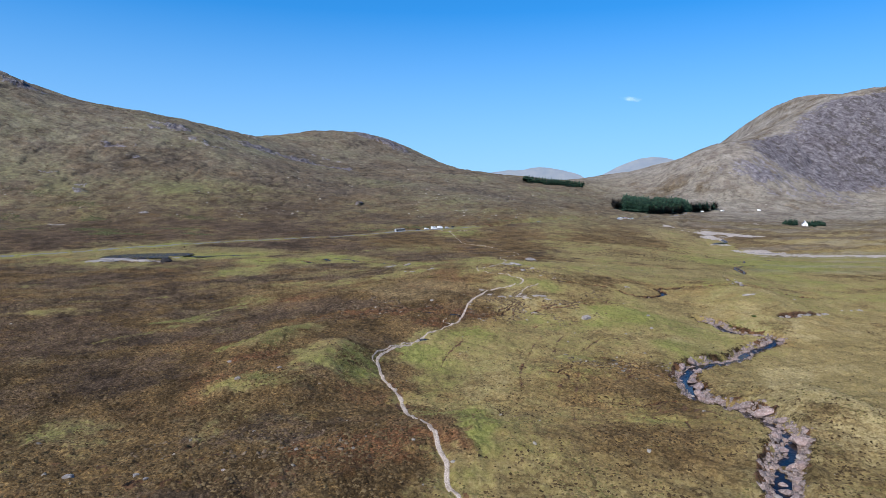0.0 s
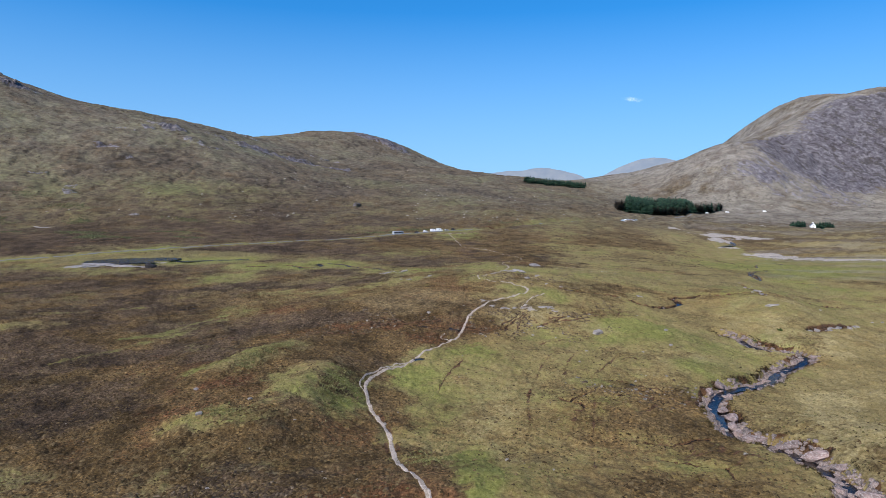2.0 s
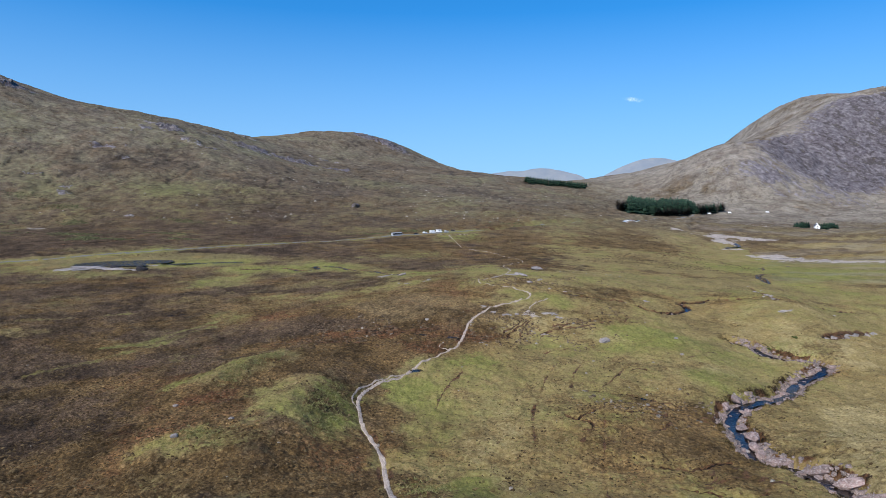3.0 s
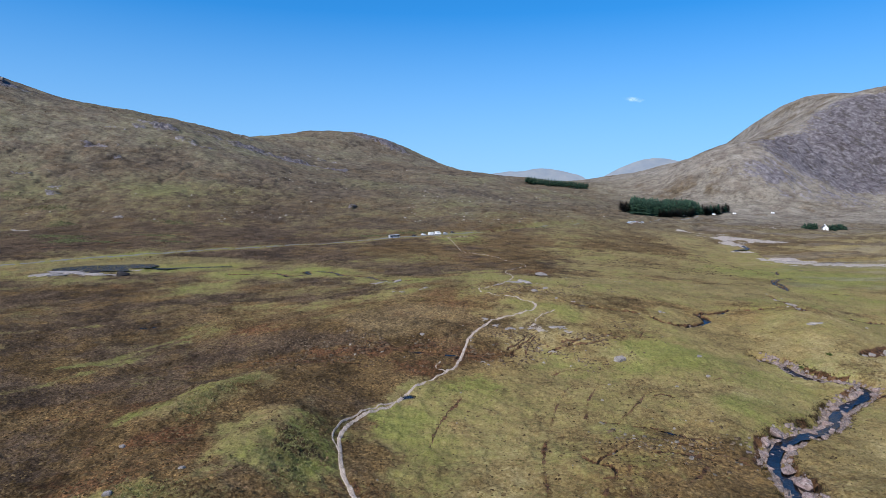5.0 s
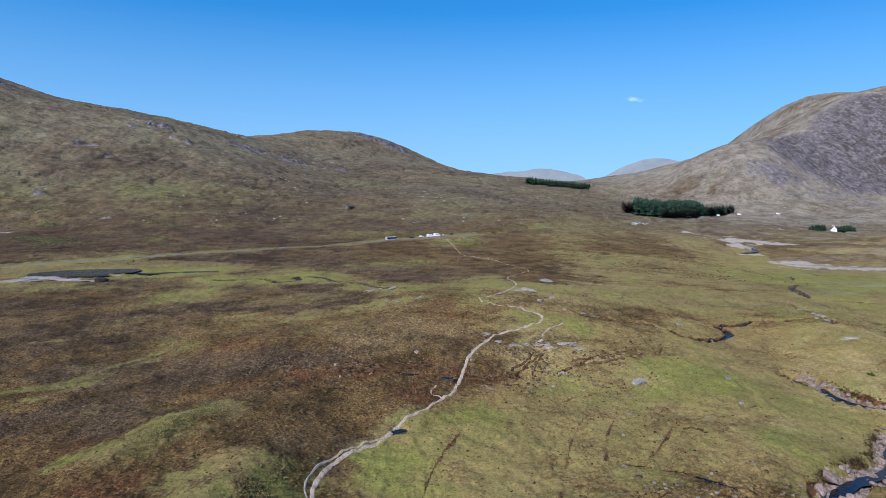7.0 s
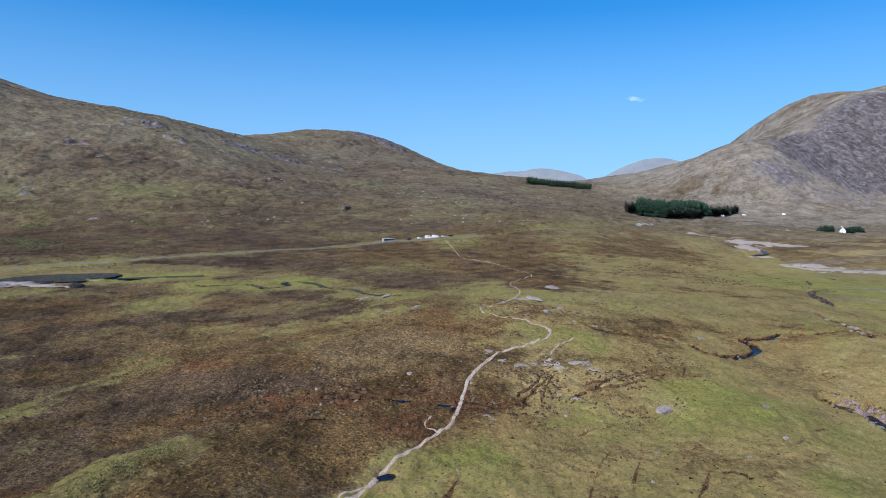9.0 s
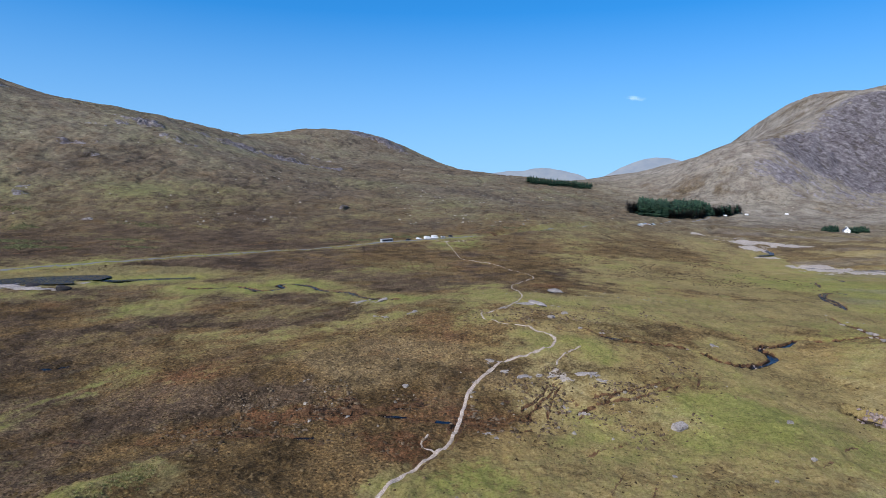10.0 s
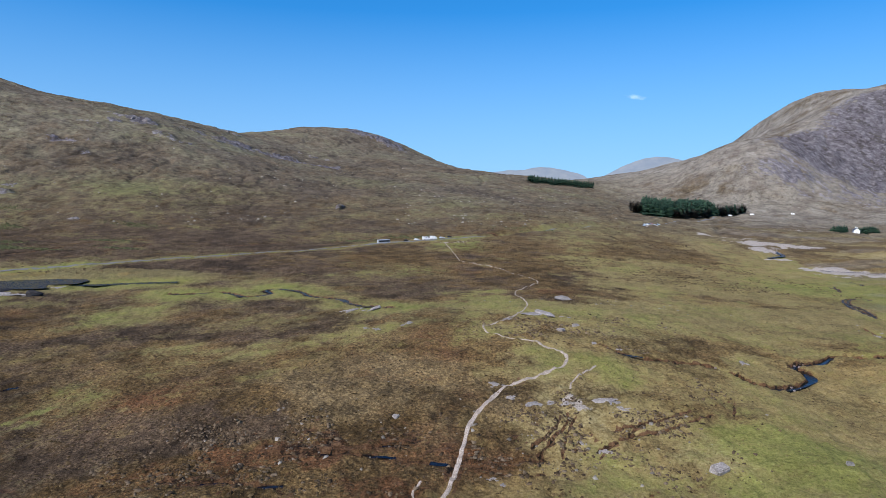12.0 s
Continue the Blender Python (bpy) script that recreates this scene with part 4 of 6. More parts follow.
    bare = 0.42 * (1 - smooth(1.2, 3.2, gaps["stream"] + 2.0 * wob)) + 0.5 * (1 - smooth(2, 6, gaps["river"] + 10 * fbm(x, y, 30, 3, 151))) * smooth(262, 285, x)
    bx, by = x + np.minimum(warp, 14) * n12, y + np.minimum(warp, 14) * n5
    bare = bare + spread(bx, by, GRAVEL_BARS) * (0.9 + 0.7 * n12 + 0.4 * n5)
    sweet = np.clip(side * (1 - 0.28 * smooth(265, 330, y) * (1 - smooth(150, 230, x))) * (1 - hill) + 0.12 * hill + 0.8 * flats * meadow + 0.5 * verge + 0.4 * marsh + 0.5 * grassy, 0, 1)
    return {"tone": np.clip(0.5 + tone + 0.12 * thin, 0, 1), "sweet": sweet, "green": green - 0.9 * smooth(0.2, 0.7, blob(x, y, -30.5, 149.5, 3.0, 4.5, 10)), "lush": np.clip(lush, 0, 1), "rust": np.clip(rust, 0, 1), "dark": np.clip(dark, 0, 1), "straw": np.clip(straw, 0, 1), "pale": np.clip(pale, 0, 1), "wet_shade": np.clip(wet_shade, 0, 1.0),
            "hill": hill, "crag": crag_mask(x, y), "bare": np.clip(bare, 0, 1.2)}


def grid_mesh(name, verts, rows, cols, wrap=False, material=None):
    """A mesh of quads over rows x cols vertices."""
    me = bpy.data.meshes.new(name)
    r = np.arange(rows - 1)[:, None]
    c = np.arange(cols if wrap else cols - 1)[None, :]
    c2 = (c + 1) % cols
    quads = np.stack([r * cols + c, r * cols + c2, (r + 1) * cols + c2, (r + 1) * cols + c], -1).reshape(-1, 4)
    me.vertices.add(len(verts))
    me.vertices.foreach_set("co", np.ascontiguousarray(verts, dtype=np.float32).ravel())
    me.loops.add(quads.size)
    me.loops.foreach_set("vertex_index", quads.astype(np.int32).ravel())
    me.polygons.add(len(quads))
    me.polygons.foreach_set("loop_start", np.arange(0, quads.size, 4, dtype=np.int32))
    me.update(calc_edges=True)
    me.polygons.foreach_set("use_smooth", np.ones(len(quads), dtype=bool))
    if material:
        me.materials.append(material)
    return me


def build_ground():
    hub = np.array([0.0, -25.0])
    wedge = np.radians(np.arange(-43, 41, 0.112))
    rest = np.radians(np.linspace(41, 317, 138, endpoint=False))
    ang = np.concatenate([wedge, rest])
    radii = [2.0]
    while radii[-1] < 5150:
        r = radii[-1]
        radii.append(r + (4 if r < 98 else r / 80 if r > 2300 else max(0.5, r / (300 if 150 < r < 340 or 1150 < r < 1900 else 205))))
    rad = np.array(radii)
    x = hub[0] + rad[:, None] * np.sin(ang)[None, :]
    y = hub[1] + rad[:, None] * np.cos(ang)[None, :]
    x, y = x.ravel(), y.ravel()
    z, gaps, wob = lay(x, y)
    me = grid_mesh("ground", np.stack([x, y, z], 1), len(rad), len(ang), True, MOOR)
    if me.polygons[5000].normal.z < 0:
        me.flip_normals()
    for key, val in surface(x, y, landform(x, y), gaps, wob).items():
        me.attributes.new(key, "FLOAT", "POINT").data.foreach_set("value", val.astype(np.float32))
    return tagged(new("ground", me), "moorland of brown heather and olive grass rising to hills", "ground", kind="structure")


ground = build_ground()


def top_of(x, y):
    return float(lay(np.array([x]), np.array([y]))[0][0])


def tops_of(x, y):
    return lay(np.asarray(x, float), np.asarray(y, float))[0]


def ribbon(name, line, width, material, label, category, lift=0.05, level=None, across=5, seed=1, crown=0.0, pool=None, ragged=0.75):
    """A strip along a line, on the ground or at a level above the carved bed."""
    d = np.gradient(line, axis=0)
    d /= np.hypot(d[:, 0], d[:, 1])[:, None] + 1e-9
    side = np.stack([d[:, 1], -d[:, 0]], 1)
    run = np.arange(len(line), dtype=float)
    left = width * (1 + ragged * fbm(run, run * 0 + seed, 6, 3, seed)) / 2
    right = width * (1 + ragged * fbm(run, run * 0 - seed, 6, 3, seed + 5)) / 2
    if pool:
        swell = 1 + pool[3] * np.exp(-((line[:, 0] - pool[0]) ** 2 + (line[:, 1] - pool[1]) ** 2) / pool[2] ** 2)
        left, right = left * swell, right * swell
    s = np.linspace(-1, 1, across)
    off = np.where(s[None, :] < 0, s[None, :] * left[:, None], s[None, :] * right[:, None])
    x = line[:, 0][:, None] + side[:, 0][:, None] * off
    y = line[:, 1][:, None] + side[:, 1][:, None] * off
    if level is None:
        z = lay(x.ravel(), y.ravel())[0].reshape(x.shape) + lift + crown * (1 - s[None, :] ** 2)
        z[:, 0] -= 0.25
        z[:, -1] -= 0.25
    else:
        zc = landform(line[:, 0], line[:, 1]) + level
        k = np.ones(15) / 15
        zc = np.convolve(np.pad(zc, 7, mode="edge"), k, "valid")
        z = np.repeat(zc[:, None], across, 1)
    me = grid_mesh(name, np.stack([x.ravel(), y.ravel(), z.ravel()], 1), len(line), across, False, material)
    if me.polygons[0].normal.z < 0:
        me.flip_normals()
    return tagged(new(name, me), label, category, kind="structure")


second = curve_points([(-22.6, 154), (-25.2, 160), (-24.9, 167), (-22.0, 173.6), (-18.4, 178.6), (-15.5, 182)], 0.6)
ribbon("footpath", second, 0.45, TRAIL, "thin second track beside the worn footpath", "path", 0.10, seed=17)
ribbon("footpath", trail_near, 1.05, TRAIL, "pale worn gravel footpath winding over the moor", "path", 0.10, across=7, seed=3, ragged=0.5)
ribbon("footpath", trail_far, 0.65, TRAIL, "faint narrow gravel footpath over a rise", "path", 0.16, seed=4)
ribbon("footpath", branch, 0.55, TRAIL, "short eroded side path of pale grit", "path", 0.10, seed=6)
ribbon("footpath", side_path, 0.5, TRAIL, "short pale loop beside the main footpath", "path", 0.10, seed=7)
ribbon("road", road, 4.4, ASPHALT, "grey two-lane asphalt road across the moor", "road", 0.15, across=7, seed=8, ragged=0.08)
ribbon("water_stream", stream, 2.4, WATER, "dark peaty stream water in a rocky bed", "stream", level=-1.5, seed=9)
ribbon("water_burn", burn, 1.0, WATER, "narrow dark burn with blue sky reflections", "stream", level=-0.75, seed=11, pool=(88.6, 271.5, 2.6, 2.0))
ribbon("water_river", river, 3.0, WATER, "shallow river on a gravel bed", "river", level=-1.1, seed=12)
ribbon("water_river", river_pool, 4.2, WATER, "blue pool of the river between gravel bars", "river", level=-0.9, seed=15)
for line in ditches:
    ribbon("water_ditch", line, 0.9, WATER, "thin black ditch across the grassy flats", "ditch", level=-0.28, seed=16, ragged=1.2)
ribbon("water_meander", meander, 1.1, WATER, "narrow winding ditch of dark water", "stream", level=-0.36, seed=13, pool=(-50, 361.5, 7, 3.0))
ribbon("water_channel", channel, 5.0, POND_WATER, "long dark pool in marshy grass", "pond", level=-0.45, seed=14)


def build_pond():
    g = np.linspace(-26, 26, 60)
    gx, gy = np.meshgrid(g, g)
    x, y = (gx + POND[0]).ravel(), (gy + POND[1]).ravel()
    keep = pond_shape(x, y) > 0.12
    level = POND_LEVEL
    bm = bmesh.new()
    vs = {}
    for i in range(59):
        for j in range(59):
            ids = (i * 60 + j, i * 60 + j + 1, (i + 1) * 60 + j + 1, (i + 1) * 60 + j)
            if all(keep[k] for k in ids):
                for k in ids:
                    if k not in vs:
                        vs[k] = bm.verts.new((x[k], y[k], level))
                bm.faces.new([vs[k] for k in ids])
    me = bpy.data.meshes.new("water_pond")
    bm.to_mesh(me)
    bm.free()
    me.materials.append(POND_WATER)
    return tagged(new("water_pond", me), "still dark blue pond beside the road", "pond", kind="structure")


for px, py, rx, ry, turn in PUDDLES:
    c, s = math.cos(radians(turn)), math.sin(radians(turn))
    ends = [(px - c * rx, py - s * rx), (px, py), (px + c * rx, py + s * rx)]
    line = curve_points(ends, 0.3)
    pool = ribbon("water_puddle", line, 1.8 * ry, WATER, "small dark pool in the peat", "pool", level=0.0, seed=int(px) + 90, ragged=1.7)
    flat = landform(np.array([px]), np.array([py]))[0] - 0.28
    for v in pool.data.vertices:
        v.co.z = flat

build_pond()

# ---- distance ----
def build_range(peaks, label, seed):
    """A far range as one long body: crest heights along a line, with a front and a back slope."""
    (x0, y0), (x1, y1) = peaks[0][:2], peaks[-1][:2]
    n, across = 120, 9
    t = np.linspace(0, 1, n)
    px = [p[0] for p in peaks]
    xs = x0 + (x1 - x0) * t
    ys = np.interp(xs, px, [p[1] for p in peaks])
    zs = np.interp(xs, px, [p[2] for p in peaks]) 
    k = np.hanning(9)
    zs = np.convolve(np.pad(zs, 4, mode="edge"), k / k.sum(), "valid") + 7 * fbm(xs, ys, 90, 4, seed)
    s = np.linspace(-1, 1, across)
    X = np.repeat(xs[:, None], across, 1)
    Y = ys[:, None] + s[None, :] * 160
    Z = (zs[:, None] + 40) * (1 - np.abs(s[None, :]) ** 1.3) - 40
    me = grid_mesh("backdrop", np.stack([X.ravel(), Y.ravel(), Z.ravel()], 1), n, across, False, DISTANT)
    if me.polygons[400].normal.z < 0:
        me.flip_normals()
    return tagged(new("backdrop", me), label, "distant hills", kind="structure")


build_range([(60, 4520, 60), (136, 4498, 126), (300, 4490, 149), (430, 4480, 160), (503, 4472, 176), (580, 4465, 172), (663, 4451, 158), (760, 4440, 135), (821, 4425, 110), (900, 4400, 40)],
            "low mountain range far beyond the pass, blue haze in its colour", 201)
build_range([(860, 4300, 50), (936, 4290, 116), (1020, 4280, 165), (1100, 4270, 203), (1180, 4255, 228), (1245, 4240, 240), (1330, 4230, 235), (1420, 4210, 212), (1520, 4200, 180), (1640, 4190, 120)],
            "rounded mountain far behind the heathery slope, paled by painted haze", 211)


def build_cloud():
    n, m = 40, 9
    u, v = np.meshgrid(np.linspace(-1, 1, n), np.linspace(-1, 1, m), indexing="ij")
    X, Z = 1130 + u * 75, 640 + v * 17 - 6 * u
    Y = 4350 + 14 * fbm(X, Z, 30, 3, 221)
    me = grid_mesh("cloud", np.stack([X.ravel(), Y.ravel(), Z.ravel()], 1), n, m, False, CLOUD)
    body = np.clip(1 - np.sqrt(u ** 2 + v ** 2) + 0.5 * fbm(X, Z * 3, 40, 3, 231), 0, 1)
    me.attributes.new("body", "FLOAT", "POINT").data.foreach_set("value", body.ravel().astype(np.float32))
    return tagged(new("backdrop_cloud", me), "small thin white wisp of cloud", "cloud", kind="structure")


build_cloud()


# ---- helpers for things ----
def mesh_of(name, bm, material):
    me = bpy.data.meshes.new(name)
    bm.to_mesh(me)
    bm.free()
    me.materials.append(material)
    return me


def part(name, me, parent, label="", at=None):
    ob = new(name, me)
    ob.parent = parent
    if at is not None:
        ob.matrix_basis = at
    return tagged(ob, label)


def thing(name, x, y, z, turn, label, category, group=""):
    ob = new(name)
    ob.matrix_basis = pose(x, y, z, 0, 0, turn)
    return tagged(ob, label, category, group)


def box(bm, x0, x1, y0, y1, z0, z1, bevel=0.0):
    made = bmesh.ops.create_cube(bm, size=1.0, matrix=Matrix.Translation(((x0 + x1) / 2, (y0 + y1) / 2, (z0 + z1) / 2)) @ Matrix.Diagonal((x1 - x0, y1 - y0, z1 - z0, 1)))
    if bevel:
        edges = {e for v in made["verts"] for e in v.link_edges}
        bmesh.ops.bevel(bm, geom=list(edges), offset=bevel, segments=2, affect="EDGES")


def box_mesh(name, dims, material, bevel=0.0):
    bm = bmesh.new()
    box(bm, *dims, bevel)
    return mesh_of(name, bm, material)


# ---- rocks ----
def boulder_mesh(name, seed, flat, material, points=2):
    bm = bmesh.new()
    bmesh.ops.create_icosphere(bm, subdivisions=points, radius=1.0)
    off = Vector((seed * 7.3, seed * 3.1, seed * 1.7))
    for v in bm.verts:
        p = v.co.copy()
        k = 1 + 0.42 * noise.noise(p * 0.9 + off) + 0.22 * noise.noise(p * 2.3 + off)
        # split faces, as broken rock has
        for ax in range(9):
            n = Vector((math.sin(seed + ax * 2.1), math.cos(seed * 1.7 + ax * 1.3), 1.1 * math.sin(seed * 0.6 + ax * 1.9))).normalized()
            over = p.dot(n) * k - 0.62
            if over > 0:
                k -= over * 0.9
        v.co = Vector((p.x * k * 1.15, p.y * k * 0.9, p.z * k * flat))
    return mesh_of(name, bm, material)


def block_mesh(name, seed, material):
    """A split block: a cut cube with worn, uneven corners."""
    gen = random.Random(seed)
    bm = bmesh.new()
    bmesh.ops.create_cube(bm, size=1.5)
    for v in bm.verts:
        v.co = Vector((v.co.x * gen.uniform(0.75, 1.2), v.co.y * gen.uniform(0.75, 1.15), v.co.z * gen.uniform(0.55, 1.0)))
    bmesh.ops.bevel(bm, geom=list(bm.edges), offset=0.16, segments=2, affect="EDGES")
    bmesh.ops.subdivide_edges(bm, edges=list(bm.edges), cuts=1)
    off = Vector((seed * 3.3, seed * 1.9, seed * 5.1))
    for v in bm.verts:
        v.co *= 1 + 0.14 * noise.noise(v.co * 2.2 + off)
    return mesh_of(name, bm, material)


BLOCKY = [block_mesh("boulder", 500 + k, ROCK) for k in range(5)]
GREY = [boulder_mesh("boulder", 3 + k * 2.7, 0.62, ROCK) for k in range(5)]
PINK = [boulder_mesh("boulder", 40 + k * 3.3, 0.8, PINK_ROCK) for k in range(6)]
PINK_BLOCKS = [block_mesh("boulder", 600 + k, PINK_ROCK) for k in range(4)]
SLABS = [boulder_mesh("rock_slab", 80 + k * 2.9, 0.26, ROCK, 3) for k in range(4)]
DARKS = [boulder_mesh("boulder", 120 + k * 3.7, 0.8, DARK_ROCK) for k in range(2)]


def set_stone(name, me, x, y, size, turn, label, category, group="", stretch=(1, 1, 1), sink=0.25, z=None):
    ob = new(name, me)
    ground_z = top_of(x, y) if z is None else z
    g = landform(np.array([x, x + 1, x]), np.array([y, y, y + 1]))
    tilt = Vector((g[0] - g[1], g[0] - g[2], 1)).to_track_quat("Z", "Y").to_matrix().to_4x4()
    ob.matrix_basis = Matrix.Translation((x, y, ground_z + size * sink * stretch[2] * 0.4)) @ tilt @ pose(0, 0, 0, 0, 0, turn) @ Matrix.Diagonal((size * stretch[0], size * stretch[1], size * stretch[2], 1))
    return tagged(ob, label, category, group)


rng = random.Random(5)
# outcrops and slabs: x, y, half-size, stretch, turn
OUTCROPS = [(13.4, 235.9, 1.7, 1.7, 5), (9.4, 239.0, 1.2, 1.3, 20), (7.0, 244.6, 1.6, 1.4, -15), (28.1, 238.8, 2.2, 2.2, 8), (32.0, 236.8, 1.2, 1.6, 0), (24.9, 304.5, 4.2, 1.8, 5), (29.5, 302.8, 2.4, 1.5, 0),
            (-41.5, 331.5, 3.0, 1.8, 0), (-32.0, 329.4, 3.4, 1.9, 10), (-37.0, 328.0, 1.6, 1.5, 0), (-29.2, 294.0, 2.0, 1.8, 8), (-25.9, 291.5, 1.4, 1.5, 0), (-16.7, 295.6, 2.0, 1.5, 0), (13.7, 297.5, 1.9, 1.8, 25),
            (72.0, 274.3, 1.8, 1.7, 0), (24.7, 222.4, 1.5, 1.2, 30), (21.2, 224.5, 1.1, 1.3, 60), (4.5, 210.8, 0.9, 1.4, -30), (6.2, 209.8, 0.7, 1.2, 0)]
FAR_OUTCROPS = [(-222, 376, 6.5, 1.7, 8), (-212, 374, 6.0, 1.6, 4), (-228, 366, 7.0, 1.7, 12), (-205, 372.5, 5.0, 1.5, 0),
            (-199, 371.5, 3.6, 1.6, 0), (-195, 374, 2.6, 1.5, 0), (-190.5, 392, 2.4, 1.6, 10), (118.6, 257.5, 2.6, 1.6, 10), (-392, 569, 4.6, 1.5, 10), (-406, 577, 2.6, 1.4, 0), (17.5, 237.0, 1.0, 1.5, 0), (20.6, 236.8, 1.5, 1.2, 40), (-349, 645, 3.4, 1.8, 0)]
for k, (x, y, size, long, turn) in enumerate(OUTCROPS + FAR_OUTCROPS):
    for m in range(4):
        part_size = size * (0.62, 0.45, 0.36, 0.28)[m]
        dx, dy = size * long * rng.uniform(-0.7, 0.7) * (m > 0), size * rng.uniform(-0.5, 0.5) * (m > 0)
        set_stone("rock_slab", SLABS[(k + m) % 4], x + dx, y + dy, part_size, turn + rng.uniform(-35, 35), "pale grey rock slab lying flush in the turf", "rock", "bare rock slabs on the moor", (long, rng.uniform(0.7, 1.1), 0.8), 0.25 if size > 2.5 else -0.05)
set_stone("boulder", BLOCKY[3], 43.3, 217.4, 1.5, 35, "single blocky grey boulder on olive grass", "boulder", "", (1.3, 0.9, 0.85), 0.8)
set_stone("boulder", GREY[1], 36.3, 343.5, 3.0, 0, "large grey boulder on the rise", "boulder", "", (1.1, 0.9, 0.85), 0.5)
set_stone("boulder", DARKS[0], -188.3, 371.5, 3.0, 0, "black boulder beside the pond", "boulder", "boulders by the pond", (1.1, 0.9, 1.0), 0.9)
set_stone("boulder", DARKS[1], -207.5, 378, 3.0, 40, "low black boulder at the pond edge", "boulder", "boulders by the pond", (1.3, 0.9, 0.6), 0.5)
for x, y, size in ((-58.6, 83.6, 0.9), (-48.0, 83.2, 0.6), (-46.2, 82.4, 0.5), (-35.7, 84.9, 0.45), (-37.4, 102.4, 0.45), (-50.3, 128.6, 0.8), (-43.5, 137.0, 0.75), (-60.5, 150.0, 0.7), (26.5, 284.0, 1.6), (31.5, 288.5, 1.3), (63, 205, 0.7), (52, 196, 0.55), (-13.2, 229.6, 0.9), (56, 147.5, 0.9), (66, 219, 0.8), (36.0, 198.0, 0.6)):
    set_stone("boulder", BLOCKY[int(size * 100) % 5], x, y, size * 0.9, size * 777, "half-sunk grey stone in rough grass", "boulder", "stones on the moor", (1.1, 0.9, 0.8), 0.25)


def stream_stones(line, count, spread, lo, hi, start, end, label, group, level):
    idx = [rng.randrange(int(start * len(line)), int(end * len(line))) for _ in range(count)]
    d = np.gradient(line, axis=0)
    for i in idx:
        t = d[i] / (np.hypot(*d[i]) + 1e-9)
        side = rng.choice((-1, 1)) * abs(rng.gauss(0.52, 0.34)) * spread
        x, y = line[i][0] + t[1] * side, line[i][1] - t[0] * side
        size = lo + (hi - lo) * rng.random() ** 1.8
        water = float(landform(np.array([line[i][0]]), np.array([line[i][1]]))[0]) + level
        z = max(top_of(x, y), water - 0.15)
        set_stone("boulder", rng.choice(PINK + PINK_BLOCKS + GREY[:1]), x, y, size, rng.uniform(0, 360), label, "boulder", group, (1.05, 1.0, 0.9), 0.45, z)


stream_stones(stream, 165, 2.4, 0.35, 1.2, 0.08, 1.0, "pinkish grey boulder in the stream bed", "boulders in the stream", -1.6)
for share, side, size, long in ((0.30, 1.8, 2.0, 1.5), (0.33, 2.4, 1.7, 1.6), (0.36, 1.6, 1.9, 1.7), (0.385, 2.2, 1.5, 1.4), (0.41, 1.4, 1.6, 1.5), (0.44, 2.3, 2.1, 1.3), (0.475, 2.0, 1.6, 1.4), (0.50, -2.4, 1.3, 1.4), (0.53, -2.6, 1.5, 1.3), (0.56, -2.9, 1.6, 1.5),
                              (0.22, 2.2, 2.0, 1.4), (0.25, -2.0, 1.6, 1.5), (0.19, -2.4, 1.9, 1.4), (0.27, 2.6, 1.4, 1.2), (0.83, 2.0, 1.3, 1.2), (0.88, -1.8, 1.2, 1.3)):
    i = int(share * len(stream))
    along = np.gradient(stream, axis=0)[i]
    along = along / np.hypot(*along)
    x, y = stream[i][0] + along[1] * side, stream[i][1] - along[0] * side
    set_stone("boulder", PINK[i % 6], x, y, size, math.degrees(math.atan2(along[1], along[0])), "broad water-worn pinkish grey slab on the stream bank", "boulder", "broad slabs along the stream", (long, 0.9, 0.85), 0.35,
              float(landform(np.array([x]), np.array([y]))[0]) - 1.25)
stream_stones(burn, 30, 1.2, 0.15, 0.5, 0.1, 0.95, "small pale stone at the edge of the burn", "stones along the burn", -0.62)


def rocky_line(line, count, spread_by, lo, hi, label, group):
    """Stones strewn along a cut bank."""
    pts = curve_points(line, 0.5)
    for _ in range(count):
        p = pts[rng.randrange(len(pts))]
        set_stone("boulder", rng.choice(GREY + BLOCKY), p[0] + rng.gauss(0, spread_by), p[1] + rng.gauss(0, spread_by), rng.uniform(lo, hi), rng.uniform(0, 360), label, "boulder", group, (1.1, 0.9, 0.8), 0.3)


rocky_line([(121, 232), (133, 240), (147, 250)], 16, 1.0, 0.35, 1.1, "grey stone in a dark cut bank of peat", "stones of the cut bank")
rocky_line([(126, 279), (133, 300), (139, 318), (142, 336)], 18, 1.3, 0.35, 1.1, "grey stone in a rocky gully", "stones of the gully")
rocky_line([(162, 262), (170, 265)], 6, 1.2, 0.5, 1.2, "grey stone in a dark cut bank of peat", "stones of the cut bank")
rocky_line([(31, 276), (36, 271.5), (41, 268)], 8, 0.7, 0.25, 0.7, "grey stone in a small peat cut", "stones of the peat cut")


